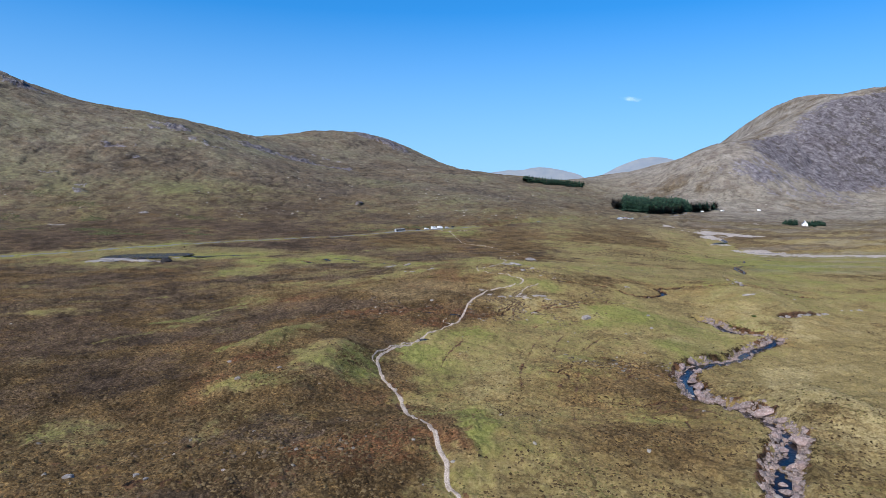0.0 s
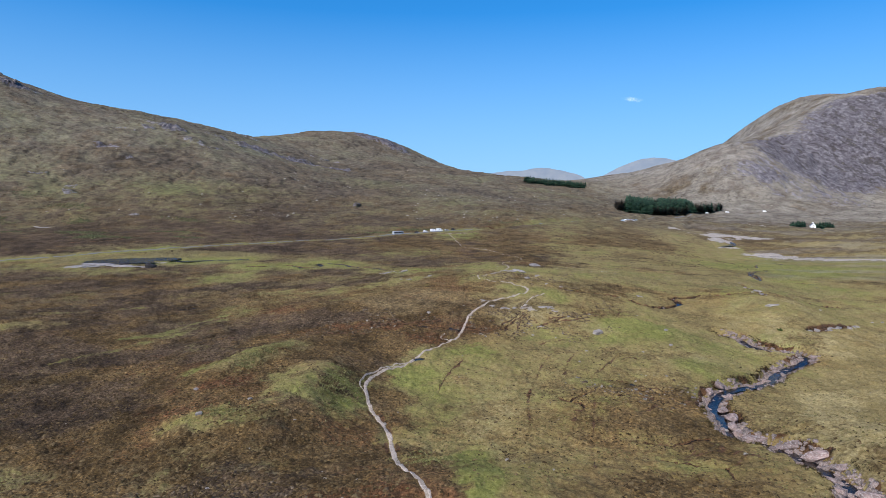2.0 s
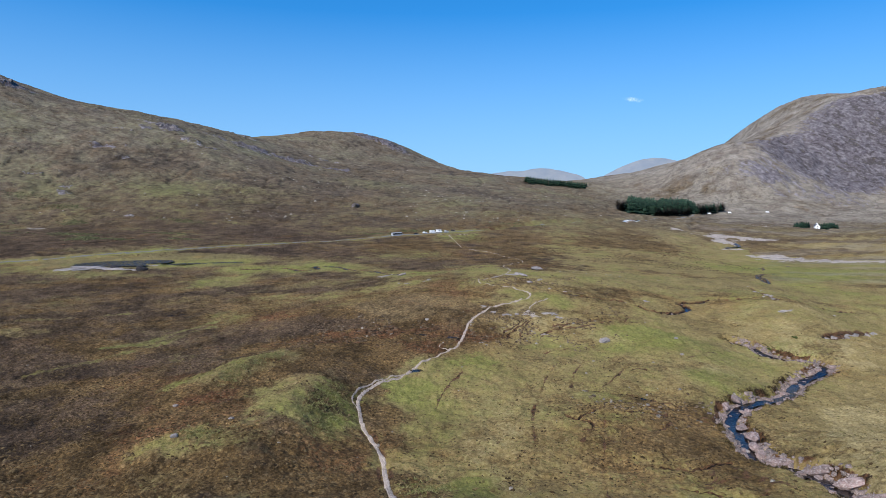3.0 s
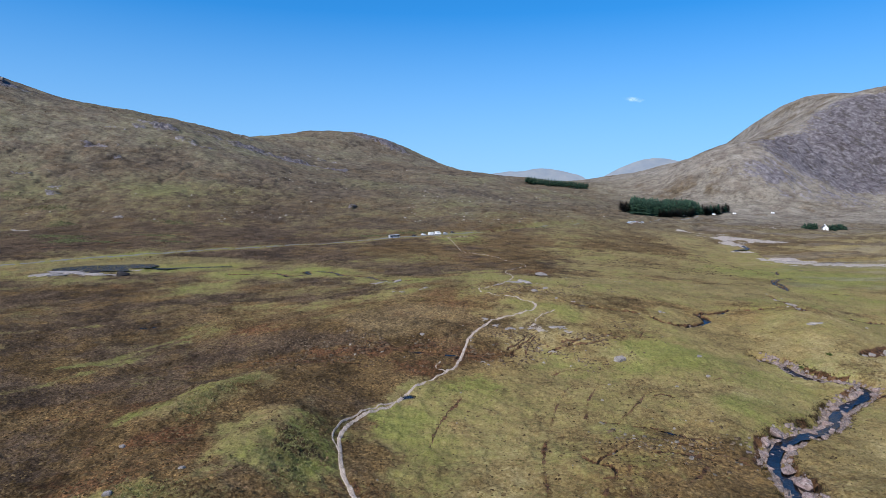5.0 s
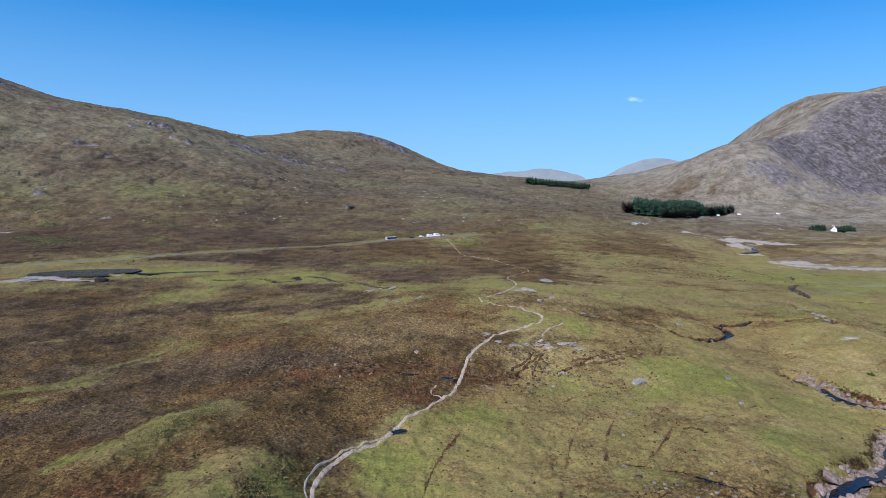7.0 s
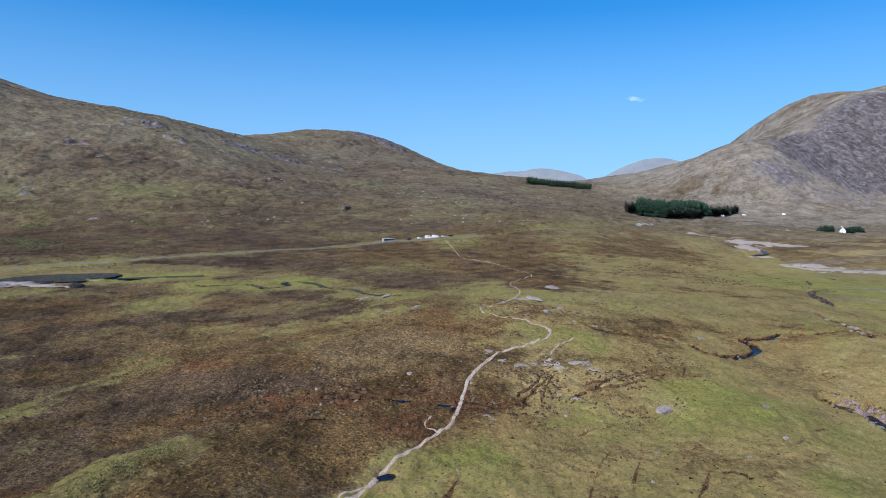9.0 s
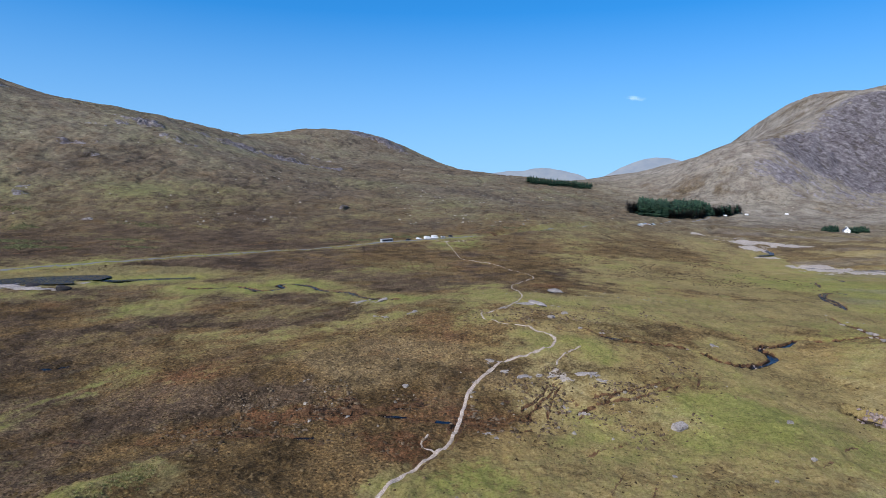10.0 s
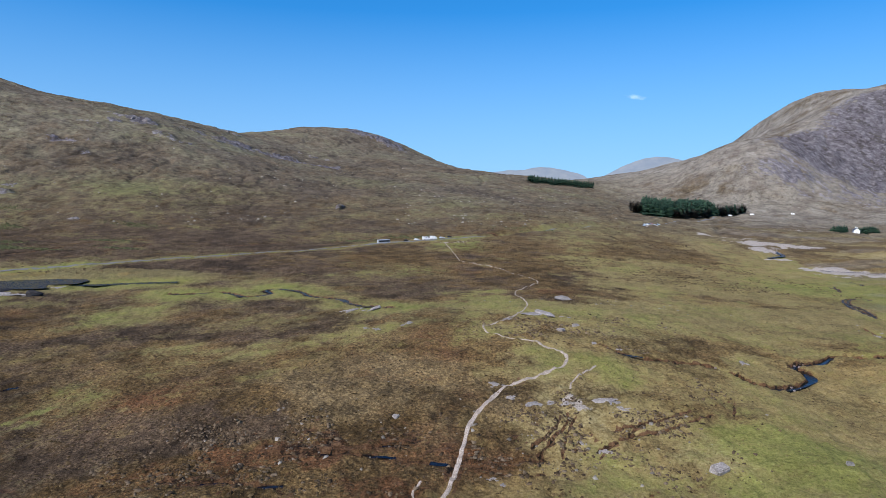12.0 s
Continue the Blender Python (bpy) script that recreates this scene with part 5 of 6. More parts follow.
def scatter(name, count, seed, pick, template, faces, material, label, category, jitter=0.25):
    """Many small pieces in one mesh: pick gives x, y, size, height."""
    gen = np.random.RandomState(seed)
    x, y, size, high = pick(gen, count)
    z = tops_of(x, y)
    n, m = len(x), len(template)
    t = np.array(template)
    ang = gen.uniform(0, 2 * np.pi, n)
    tx = t[None, :, 0] * (1 + jitter * gen.uniform(-1, 1, (n, m)))
    ty = t[None, :, 1] * (1 + jitter * gen.uniform(-1, 1, (n, m)))
    tz = t[None, :, 2] * (1 + jitter * gen.uniform(-1, 1, (n, m)))
    c, s = np.cos(ang)[:, None], np.sin(ang)[:, None]
    vx = x[:, None] + size[:, None] * (c * tx - s * ty)
    vy = y[:, None] + size[:, None] * (s * tx + c * ty)
    vz = z[:, None] + high[:, None] * tz
    verts = np.stack([vx, vy, vz], -1).reshape(-1, 3)
    f = np.array(faces)
    tris = (f[None] + (np.arange(n) * m)[:, None, None]).reshape(-1, 3)
    me = bpy.data.meshes.new(name)
    me.vertices.add(len(verts))
    me.vertices.foreach_set("co", verts.astype(np.float32).ravel())
    me.loops.add(tris.size)
    me.loops.foreach_set("vertex_index", tris.astype(np.int32).ravel())
    me.polygons.add(len(tris))
    me.polygons.foreach_set("loop_start", np.arange(0, tris.size, 3, dtype=np.int32))
    me.update(calc_edges=True)
    me.materials.append(material)
    return tagged(new(name, me), label, category, kind="stuff")


RING = [(math.cos(a * math.pi / 3), math.sin(a * math.pi / 3), -0.15) for a in range(6)]
CAP = [(0.62 * math.cos(a * math.pi / 3 + 0.5), 0.62 * math.sin(a * math.pi / 3 + 0.5), 0.75) for a in range(6)]
CLUMP = RING + CAP + [(0, 0, 1.0)]
CLUMP_FACES = [(a, (a + 1) % 6, 6 + a) for a in range(6)] + [((a + 1) % 6, 6 + (a + 1) % 6, 6 + a) for a in range(6)] + [(6 + a, 6 + (a + 1) % 6, 12) for a in range(6)]
BLOCK = [(-1, -0.8, -0.5), (0.9, -1, -0.5), (1, 0.8, -0.5), (-0.8, 1, -0.5), (-0.7, -0.5, 0.7), (0.55, -0.75, 0.9), (0.75, 0.5, 0.6), (-0.45, 0.7, 0.95)]
BLOCK_FACES = [(0, 1, 5), (0, 5, 4), (1, 2, 6), (1, 6, 5), (2, 3, 7), (2, 7, 6), (3, 0, 4), (3, 4, 7), (4, 5, 6), (4, 6, 7)]
TUFT, TUFT_FACES = [], []
for a in range(7):
    b = a * 2 * math.pi / 7
    lean = 0.9
    k = len(TUFT)
    TUFT += [(0.25 * math.cos(b - 0.6), 0.25 * math.sin(b - 0.6), -0.1), (0.25 * math.cos(b + 0.6), 0.25 * math.sin(b + 0.6), -0.1), (lean * math.cos(b), lean * math.sin(b), 0.6 + 0.4 * (a % 2))]
    TUFT_FACES.append((k, k + 1, k + 2))


MOUND = [(math.cos(a * math.pi / 3), math.sin(a * math.pi / 3), -0.1) for a in range(6)] + [(0.1, 0.0, 0.85)]
MOUND_FACES = [(a, (a + 1) % 6, 6) for a in range(6)]


def over_moor(gen, count, y_lo=66, y_hi=430):
    """Places seen best: closer ground more densely."""
    y = y_lo * (y_hi / y_lo) ** gen.uniform(0, 1, count)
    x = gen.uniform(-0.80, 0.74, count) * (y + 12)
    return x, y


def clear_of_lines(x, y):
    _, gaps, wob = lay(x, y)
    ok = (gaps["trail"] > 1.1) & (gaps["stream"] > 4.2) & (gaps["road"] > 5) & (gaps["burn"] > 1.3) & (gaps["branch"] > 0.8) & (gaps["trail_far"] > 0.8) & (gaps["channel"] > 4) & (gaps["meander"] > 2) & (pond_shape(x, y) < 0.08)
    return ok, surface(x, y, landform(x, y), gaps, wob)


def pick_heather(gen, count):
    x, y = over_moor(gen, count)
    ok, cover = clear_of_lines(x, y)
    patch = fbm(x, y, 7, 3, 301)
    ok &= (cover["green"] + 0.35 * gen.normal(size=count) < 0.42) & (patch > -0.22) & (cover["wet_shade"] < 0.6)
    x, y = x[ok], y[ok]
    size = 0.12 + 0.26 * gen.uniform(0, 1, len(x)) ** 2
    return x, y, size, size * gen.uniform(0.45, 0.9, len(x))


def pick_tussock(gen, count):
    x, y = over_moor(gen, count)
    ok, cover = clear_of_lines(x, y)
    ok &= (cover["green"] + 0.15 * gen.normal(size=count) > 0.48) & (fbm(x, y, 9, 3, 311) > -0.1)
    x, y = x[ok], y[ok]
    size = 0.10 + 0.22 * gen.uniform(0, 1, len(x)) ** 2
    return x, y, size, size * gen.uniform(0.3, 0.7, len(x))


def pick_stones(gen, count):
    x, y = over_moor(gen, count)
    patch = fbm(x, y, 16, 3, 321)
    _, cover = clear_of_lines(x, y)
    peaty = 0.4 * blob(x, y, -24, 224, 30, 11) + 0.5 * blob(x, y, 25, 226, 18, 12) + 0.03 * blob(x, y, -60, 95, 60, 14) + 0.5 * blob(x, y, 144, 330, 10, 18) + 0.5 * blob(x, y, 42, 166, 18, 12) + 0.5 * blob(x, y, 60, 345, 40, 14)
    ok = gen.uniform(0, 1, count) < 0.001 + 0.5 * peaty + 0.008 * smooth(0.2, 0.4, patch)
    x, y = x[ok], y[ok]
    size = 0.10 + 0.36 * gen.uniform(0, 1, len(x)) ** 3
    return x, y, size, size * gen.uniform(0.5, 0.9, len(x))


def pick_lumps(gen, count):
    x, y = gen.uniform(-66, 70, count), gen.uniform(72, 320, count)
    ok, cover = clear_of_lines(x, y)
    near = 2.4 * blob(x, y, -20, 220, 32, 8) + 0.6 * blob(x, y, -34, 208, 28, 7) + 1.3 * blob(x, y, 27, 230, 18, 14) + 0.6 * blob(x, y, 20, 285, 20, 14) + 0.8 * blob(x, y, 38, 270, 8, 6) + 0.8 * blob(x, y, 54, 305, 12, 8) + 0.5 * blob(x, y, 52, 250, 6, 5) + 0.45 * blob(x, y, -34, 96, 18, 8) + 0.3 * blob(x, y, -42, 97, 9, 8) + 0.3 * blob(x, y, 42, 162, 14, 9)
    patch = fbm(x, y, 5, 3, 351)
    ok &= gen.uniform(0, 1, count) < near * smooth(-0.12, 0.3, patch)
    x, y = x[ok], y[ok]
    size = 0.10 + 0.30 * gen.uniform(0, 1, len(x)) ** 2
    return x, y, size, size * gen.uniform(0.4, 0.8, len(x))


def pick_rushes(gen, count):
    spots = np.array([(-29.5, 149, 2.6, 6), (-29.5, 154, 2.4, 5), (-29, 146, 2.2, 4), (-54.5, 166, 2.2, 5), (-55.5, 172, 2.2, 5), (-53, 179, 2.0, 6), (-51, 186, 2, 4), (-46, 129, 4, 2.5), (-27, 141, 2, 4), (-6, 118, 3, 4)])
    k = spots[gen.randint(0, len(spots), count)]
    x, y = k[:, 0] + k[:, 2] * gen.normal(size=count) * 0.7, k[:, 1] + k[:, 3] * gen.normal(size=count) * 0.7
    size = gen.uniform(0.18, 0.5, count)
    return x, y, size, size * gen.uniform(0.4, 0.9, count)


def pick_gravel(gen, count):
    i = gen.randint(int(0.05 * len(stream)), int(0.99 * len(stream)), count)
    d = np.gradient(stream, axis=0)[i]
    d /= np.hypot(d[:, 0], d[:, 1])[:, None]
    off = np.where(gen.uniform(0, 1, count) < 0.5, -1, 1) * np.abs(gen.normal(2.1, 0.6, count))
    x, y = stream[i, 0] + d[:, 1] * off, stream[i, 1] - d[:, 0] * off
    size = 0.10 + 0.55 * gen.uniform(0, 1, count) ** 2.5
    return x, y, size, size * gen.uniform(0.6, 1.0, count)


scatter("heather_clumps", 150000, 1, pick_heather, MOUND, MOUND_FACES, HEATHER, "low brown heather clumps over dry moor", "heather", 0.6)
scatter("grass_tussocks", 80000, 2, pick_tussock, MOUND, MOUND_FACES, TUSSOCK, "olive and straw grass tussocks", "grass", 0.6)
scatter("loose_stones", 60000, 3, pick_stones, BLOCK, BLOCK_FACES, LOOSE, "pale loose stones among peat and heather", "stones", 0.4)
scatter("peat_lumps", 110000, 6, pick_lumps, BLOCK, BLOCK_FACES, LUMP, "bleached broken lumps among peat pools", "peat", 0.9)
scatter("dark_rushes", 2600, 7, pick_rushes, TUFT, TUFT_FACES, RUSH, "dark green rushes on the flanks of the knolls", "rushes", 0.35)
scatter("stream_cobbles", 5200, 4, pick_gravel, BLOCK, BLOCK_FACES, COBBLE, "broken cobbles along the stream banks", "stones", 0.35)


# rock outcrops on the hills: x, y, how many, spread, size
ROUGH = [boulder_mesh("outcrop", 160 + k * 4.1, 0.7, HILL_ROCK) for k in range(4)]
for cx, cy, count, wide, deep, size in ((-536, 1086, 16, 26, 8, 4.0), (-534, 762, 6, 9, 4, 2.4), (-477, 732, 7, 11, 5, 2.4), (-349, 645, 5, 6, 4, 2.4), (-415, 1139, 8, 16, 8, 3.2), (-473, 1338, 10, 26, 10, 4.0), (-342, 1436, 10, 30, 12, 4.0),
                                       (-330, 1985, 12, 30, 14, 6.0), (-238, 2062, 10, 22, 14, 6.0), (-1090, 1398, 12, 26, 14, 7.0), (-555, 1004, 5, 20, 8, 2.6), (-806, 1064, 20, 30, 16, 4.0), (-408, 1222, 8, 26, 10, 3.4)):
    for m in range(count):
        set_stone("outcrop", ROUGH[m % 4], cx + rng.gauss(0, wide * 0.5), cy + rng.gauss(0, deep * 0.5), size * rng.uniform(0.5, 1.2), rng.uniform(0, 360), "dark broken rock outcrop on the hillside", "rock", "rock outcrops on the hills", (1.3, 0.9, 0.9), 0.1)


def pick_bank(gen, count):
    i = gen.randint(int(0.05 * len(stream)), len(stream), count)
    d = np.gradient(stream, axis=0)[i]
    d /= np.hypot(d[:, 0], d[:, 1])[:, None]
    off = np.where(gen.uniform(0, 1, count) < 0.72, -1, 1) * (3.3 + np.abs(gen.normal(0, 0.7, count)))
    x, y = stream[i, 0] + d[:, 1] * off, stream[i, 1] - d[:, 0] * off
    ok = fbm(x, y, 8, 3, 331) > -0.08
    size = 0.25 + 0.45 * gen.uniform(0, 1, count) ** 2
    return x[ok], y[ok], size[ok], (size * gen.uniform(0.5, 1.0, count))[ok]


BANK_HEATHER = leaf_material("bank_heather", (0.024, 0.018, 0.009), (0.062, 0.046, 0.021), (0.125, 0.096, 0.045))
scatter("bank_heather", 3000, 21, pick_bank, TUFT, TUFT_FACES, BANK_HEATHER, "dark heather fringe along the stream banks", "heather", 0.35)


# ---- bushes ----
def bush_mesh(seed, leaves=420):
    gen = random.Random(seed)
    bm = bmesh.new()
    for _ in range(leaves):
        a, e = gen.uniform(0, 2 * math.pi), math.asin(gen.uniform(0.0, 1))
        r = gen.uniform(0.55, 1.0) * (1 + 0.25 * math.sin(3 * a + seed))
        c = Vector((r * math.cos(a) * math.cos(e), r * math.sin(a) * math.cos(e), 0.75 * r * math.sin(e) + 0.05))
        q = Euler((gen.uniform(0, 6), gen.uniform(0, 6), gen.uniform(0, 6))).to_matrix()
        s = gen.uniform(0.10, 0.2)
        bm.faces.new([bm.verts.new(c + q @ Vector(v) * s) for v in ((-1, -0.5, 0), (1, -0.5, 0.2), (0.2, 1, 0))])
    return mesh_of("foliage", bm, BUSH)


def stem_mesh():
    bm = bmesh.new()
    for k in range(5):
        a = k * 1.26
        bmesh.ops.create_cone(bm, cap_ends=True, segments=5, radius1=0.05, radius2=0.015, depth=0.7, matrix=Matrix.Translation((0.15 * math.cos(a), 0.15 * math.sin(a), 0.3)) @ Euler((0.5 * math.sin(a), -0.5 * math.cos(a), 0)).to_matrix().to_4x4())
    return mesh_of("stems", bm, BARK)


BUSHES = [bush_mesh(k) for k in range(3)]
STEMS = stem_mesh()
for k, (x, y, size) in enumerate([(110.6, 234.4, 1.3), (67.7, 171.0, 1.0), (99.5, 228.5, 1.0)]):
    ob = thing("bush", x, y, top_of(x, y) - 0.25, k * 77, "low dark green bush on a grassy bank", "bush", "bushes on the moor")
    part("foliage", BUSHES[k % 3], ob, at=Matrix.Diagonal((size, size, size * 0.5, 1)))
    part("stems", STEMS, ob, at=Matrix.Diagonal((size, size, size * 0.5, 1)))


# ---- woods ----
def conifer_meshes(seed, bare=False):
    """Trunk with limbs and a crown of drooping sprays, one metre high; scaled on placing."""
    gen = random.Random(seed)
    bm = bmesh.new()
    bmesh.ops.create_cone(bm, cap_ends=True, segments=7, radius1=0.018, radius2=0.003, depth=1.0, matrix=Matrix.Translation((0, 0, 0.5)))
    for k in range(14):
        a, z = gen.uniform(0, 6.28), gen.uniform(0.15, 0.85)
        bmesh.ops.create_cone(bm, cap_ends=False, segments=4, radius1=0.005, radius2=0.001, depth=0.16 * (1.1 - z), matrix=Matrix.Translation((0.07 * (1.1 - z) * math.cos(a), 0.07 * (1.1 - z) * math.sin(a), z)) @ Matrix.Rotation(a, 4, "Z") @ Matrix.Rotation(1.5, 4, "Y"))
    trunk = mesh_of("trunk", bm, BARK)
    bm = bmesh.new()
    tiers = 15
    low = 0.10 if not bare else 0.22
    for t in range(tiers):
        z = low + (1.02 - low) * (t / tiers) ** 0.95
        reach = 0.25 * (1 - (t / tiers)) ** 0.8 + 0.015
        for k in range(9 if t < 10 else 6):
            a = gen.uniform(0, 6.28)
            r = reach * gen.uniform(0.55, 1.12)
            wide = r * gen.uniform(0.35, 0.6)
            zz = z + gen.uniform(-0.02, 0.02)
            c, s = math.cos(a), math.sin(a)
            pts = [(0.01, 0, 0.035), (r * 0.6, wide, 0.0), (r, 0, -0.045 * gen.uniform(0.3, 1.2)), (r * 0.6, -wide, 0.0)]
            if bare:
                pts = [(0.01, 0, 0.02), (r * 0.6, wide * 0.8, 0.03), (r, 0, 0.04), (r * 0.6, -wide * 0.8, 0.03)]
            bm.faces.new([bm.verts.new((c * p[0] - s * p[1], s * p[0] + c * p[1], zz + p[2])) for p in pts])
    return trunk, mesh_of("crown", bm, LARCH if bare else SPRUCE)


SPRUCES = [conifer_meshes(k) for k in range(5)]
LARCHES = [conifer_meshes(30 + k, True) for k in range(3)]


def plant(x, y, high, kinds, label, group, broad=1.0):
    ob = thing("conifer", x, y, float(tops_of([x], [y])[0]) - 0.2, rng.uniform(0, 360), label, "tree", group)
    trunk, crown = rng.choice(kinds)
    m = Matrix.Diagonal((high * broad, high * broad, high, 1))
    part("trunk", trunk, ob, at=m)
    part("crown", crown, ob, at=m)


BULK = []


def wood(corners, depth, count, lo, hi, kinds, label, group, broad=1.0, single=400):
    """Trees spread behind a front line, with even gaps and ragged edges."""
    line = np.array(corners, float)
    seg = np.hypot(*np.diff(line, axis=0).T)
    run = np.concatenate([[0], np.cumsum(seg)])
    placed = []
    tries = 0
    while len(placed) < count and tries < 9000:
        tries += 1
        s, b = rng.uniform(0, run[-1]), rng.random() ** 1.3 * depth
        x, y = np.interp(s, run, line[:, 0]) + 0.25 * b, np.interp(s, run, line[:, 1]) + b
        if all((x - p) ** 2 + (y - q) ** 2 > 2.6 ** 2 for p, q in placed):
            placed.append((x, y))
            high = rng.uniform(lo, hi) * (1 - 0.12 * (s / run[-1] > 0.92))
            if single < count and b > depth * (single / count) ** 1.3:
                BULK.append((x, y, high, broad, rng.uniform(0, 6.28), rng.randrange(len(kinds))))
            else:
                plant(x, y, high, kinds, label, group, broad)


wood([(252, 1000), (275, 988), (302, 996), (340, 1036), (384, 1076)], 85, 270, 18, 25, SPRUCES, "tall dark green spruce in a dense plantation", "trees of the plantation", 1.5, 110)
wood([(238, 1020), (247, 1010), (258, 1002)], 40, 20, 14, 19, LARCHES, "leafless brown larch at the edge of the plantation", "larches of the plantation", 1.6)
wood([(290, 984), (312, 994), (345, 1026), (372, 1056)], 14, 34, 10, 15, LARCHES, "leafless brown larch at the edge of the plantation", "larches of the plantation", 1.6)
wood([(388, 1082), (424, 1118), (458, 1136)], 22, 52, 12, 18, LARCHES + SPRUCES[:2], "brownish conifer in a thin shelter row", "trees of the shelter row", 1.6)
wood([(126, 1402), (160, 1404), (205, 1412), (240, 1424), (268, 1436)], 45, 120, 9, 13, SPRUCES, "dark spruce in a small wood below the pass", "trees of the far wood", 1.7, 40)
wood([(452, 886), (464, 888), (476, 893)], 9, 20, 7, 9.5, SPRUCES, "low dark conifer sheltering the white cottage", "trees round the cottage", 1.5)
wood([(493, 899), (507, 902), (522, 907)], 9, 24, 7, 9.5, SPRUCES, "low dark conifer sheltering the white cottage", "trees round the cottage", 1.5)


def joined_trees():
    """The trees behind the edge of the woods, too dense to tell apart, with trunk and crown each."""
    verts, faces, slots = [], [], []
    base = 0
    z = tops_of([t[0] for t in BULK], [t[1] for t in BULK])
    for (x, y, high, broad, turn, kind), foot in zip(BULK, z):
        c, s = math.cos(turn), math.sin(turn)
        for slot, me in enumerate(SPRUCES[kind]):
            for v in me.vertices:
                px, py = v.co.x * high * broad, v.co.y * high * broad
                verts.append((x + c * px - s * py, y + s * px + c * py, foot - 0.2 + v.co.z * high))
            for p in me.polygons:
                faces.append([base + i for i in p.vertices])
                slots.append(slot)
            base += len(me.vertices)
    me = bpy.data.meshes.new("conifer_wood")
    me.from_pydata(verts, [], faces)
    me.materials.append(BARK)
    me.materials.append(SPRUCE)
    me.polygons.foreach_set("material_index", slots)
    return tagged(new("conifer_wood", me), "dense dark spruces deep in the plantations", "trees", kind="stuff")


joined_trees()


# ---- houses ----
def gable_house(x, y, turn, wide, long, eaves, ridge, label, name="cottage", chimneys=2, group=""):
    """A house along its own y axis, with gables at both ends."""
    h = thing(name, x, y, top_of(x, y) - 0.2, turn, label, "house", group)
    w, l = wide / 2, long / 2
    bm = bmesh.new()
    ring = [(-w, 0), (w, 0), (w, eaves), (0, ridge), (-w, eaves)]
    front = [bm.verts.new((px, -l, pz)) for px, pz in ring]
    back = [bm.verts.new((px, l, pz)) for px, pz in ring]
    bm.faces.new(front)
    bm.faces.new(back[::-1])
    for k in range(5):
        if k not in (2, 3):
            bm.faces.new([front[k], back[k], back[(k + 1) % 5], front[(k + 1) % 5]])
    bmesh.ops.recalc_face_normals(bm, faces=bm.faces)
    part("wall", mesh_of("wall", bm, WHITE), h)
    for side in (-1, 1):
        bm = bmesh.new()
        a = [(0, ridge + 0.12), (side * (w + 0.35), eaves - 0.12), (side * (w + 0.35), eaves - 0.30), (0, ridge - 0.06)]
        f = [bm.verts.new((px, -l - 0.2, pz)) for px, pz in a]
        b = [bm.verts.new((px, l + 0.2, pz)) for px, pz in a]
        for k in range(4):
            bm.faces.new([f[k], b[k], b[(k + 1) % 4], f[(k + 1) % 4]])
        bm.faces.new(f), bm.faces.new(b)
        bmesh.ops.recalc_face_normals(bm, faces=bm.faces)
        part("roof", mesh_of("roof", bm, SLATE), h, "dark slate roof slope")
    for k in range(chimneys):
        cy = (-l + 0.5) if k == 0 else (l - 0.5)
        ch = part("chimney", box_mesh("chimney", (-0.45, 0.45, cy - 0.4, cy + 0.4, ridge - 0.6, ridge + 1.1), WHITE, 0.05), h)
        part("chimney_pot", box_mesh("chimney_pot", (-0.18, 0.18, cy - 0.18, cy + 0.18, ridge + 1.1, ridge + 1.5), SLATE, 0.04), ch, "dark clay pot")
    for side in (-1, 1):
        for k in range(int(long // 3)):
            wy = -l + 1.6 + k * (long - 3.2) / max(1, int(long // 3) - 1)
            win = part("window", box_mesh("window", (side * w - 0.04, side * w + 0.05, wy - 0.55, wy + 0.55, 1.0, 2.2), VAN_WHITE), h, "white window frame")
            part("pane", box_mesh("pane", (side * (w + 0.045) - 0.02, side * (w + 0.045) + 0.02, wy - 0.45, wy + 0.45, 1.1, 2.1), GLASS), win)
    for wz in ([1.0, 3.4] if eaves > 3.5 else [1.0]):
        win = part("window", box_mesh("window", (-0.5, 0.5, -l - 0.05, -l + 0.04, wz, wz + 1.2), VAN_WHITE), h, "white window frame")
        part("pane", box_mesh("pane", (-0.4, 0.4, -l - 0.07, -l - 0.03, wz + 0.1, wz + 1.1), GLASS), win)
    return h


gable_house(485, 893, -22, 6.6, 12.0, 4.3, 7.4, "white limewashed cottage with slate roof among conifers")


# ---- vehicles ----
def wheel_mesh(r, w):
    bm = bmesh.new()
    bmesh.ops.create_cone(bm, cap_ends=True, segments=14, radius1=r, radius2=r, depth=w, matrix=Matrix.Rotation(math.pi / 2, 4, "Y"))
    bmesh.ops.bevel(bm, geom=[e for e in bm.edges if abs(e.verts[0].co.x - e.verts[1].co.x) < 1e-4], offset=0.05, segments=1, affect="EDGES")
    return mesh_of("tyre", bm, RUBBER)


def rim_mesh(r, w):
    bm = bmesh.new()
    bmesh.ops.create_cone(bm, cap_ends=True, segments=10, radius1=r, radius2=r, depth=w, matrix=Matrix.Rotation(math.pi / 2, 4, "Y"))
    return mesh_of("rim", bm, CHROME)


TYRE, RIM = wheel_mesh(0.33, 0.22), rim_mesh(0.2, 0.24)
BIG_TYRE, BIG_RIM = wheel_mesh(0.5, 0.3), rim_mesh(0.3, 0.32)


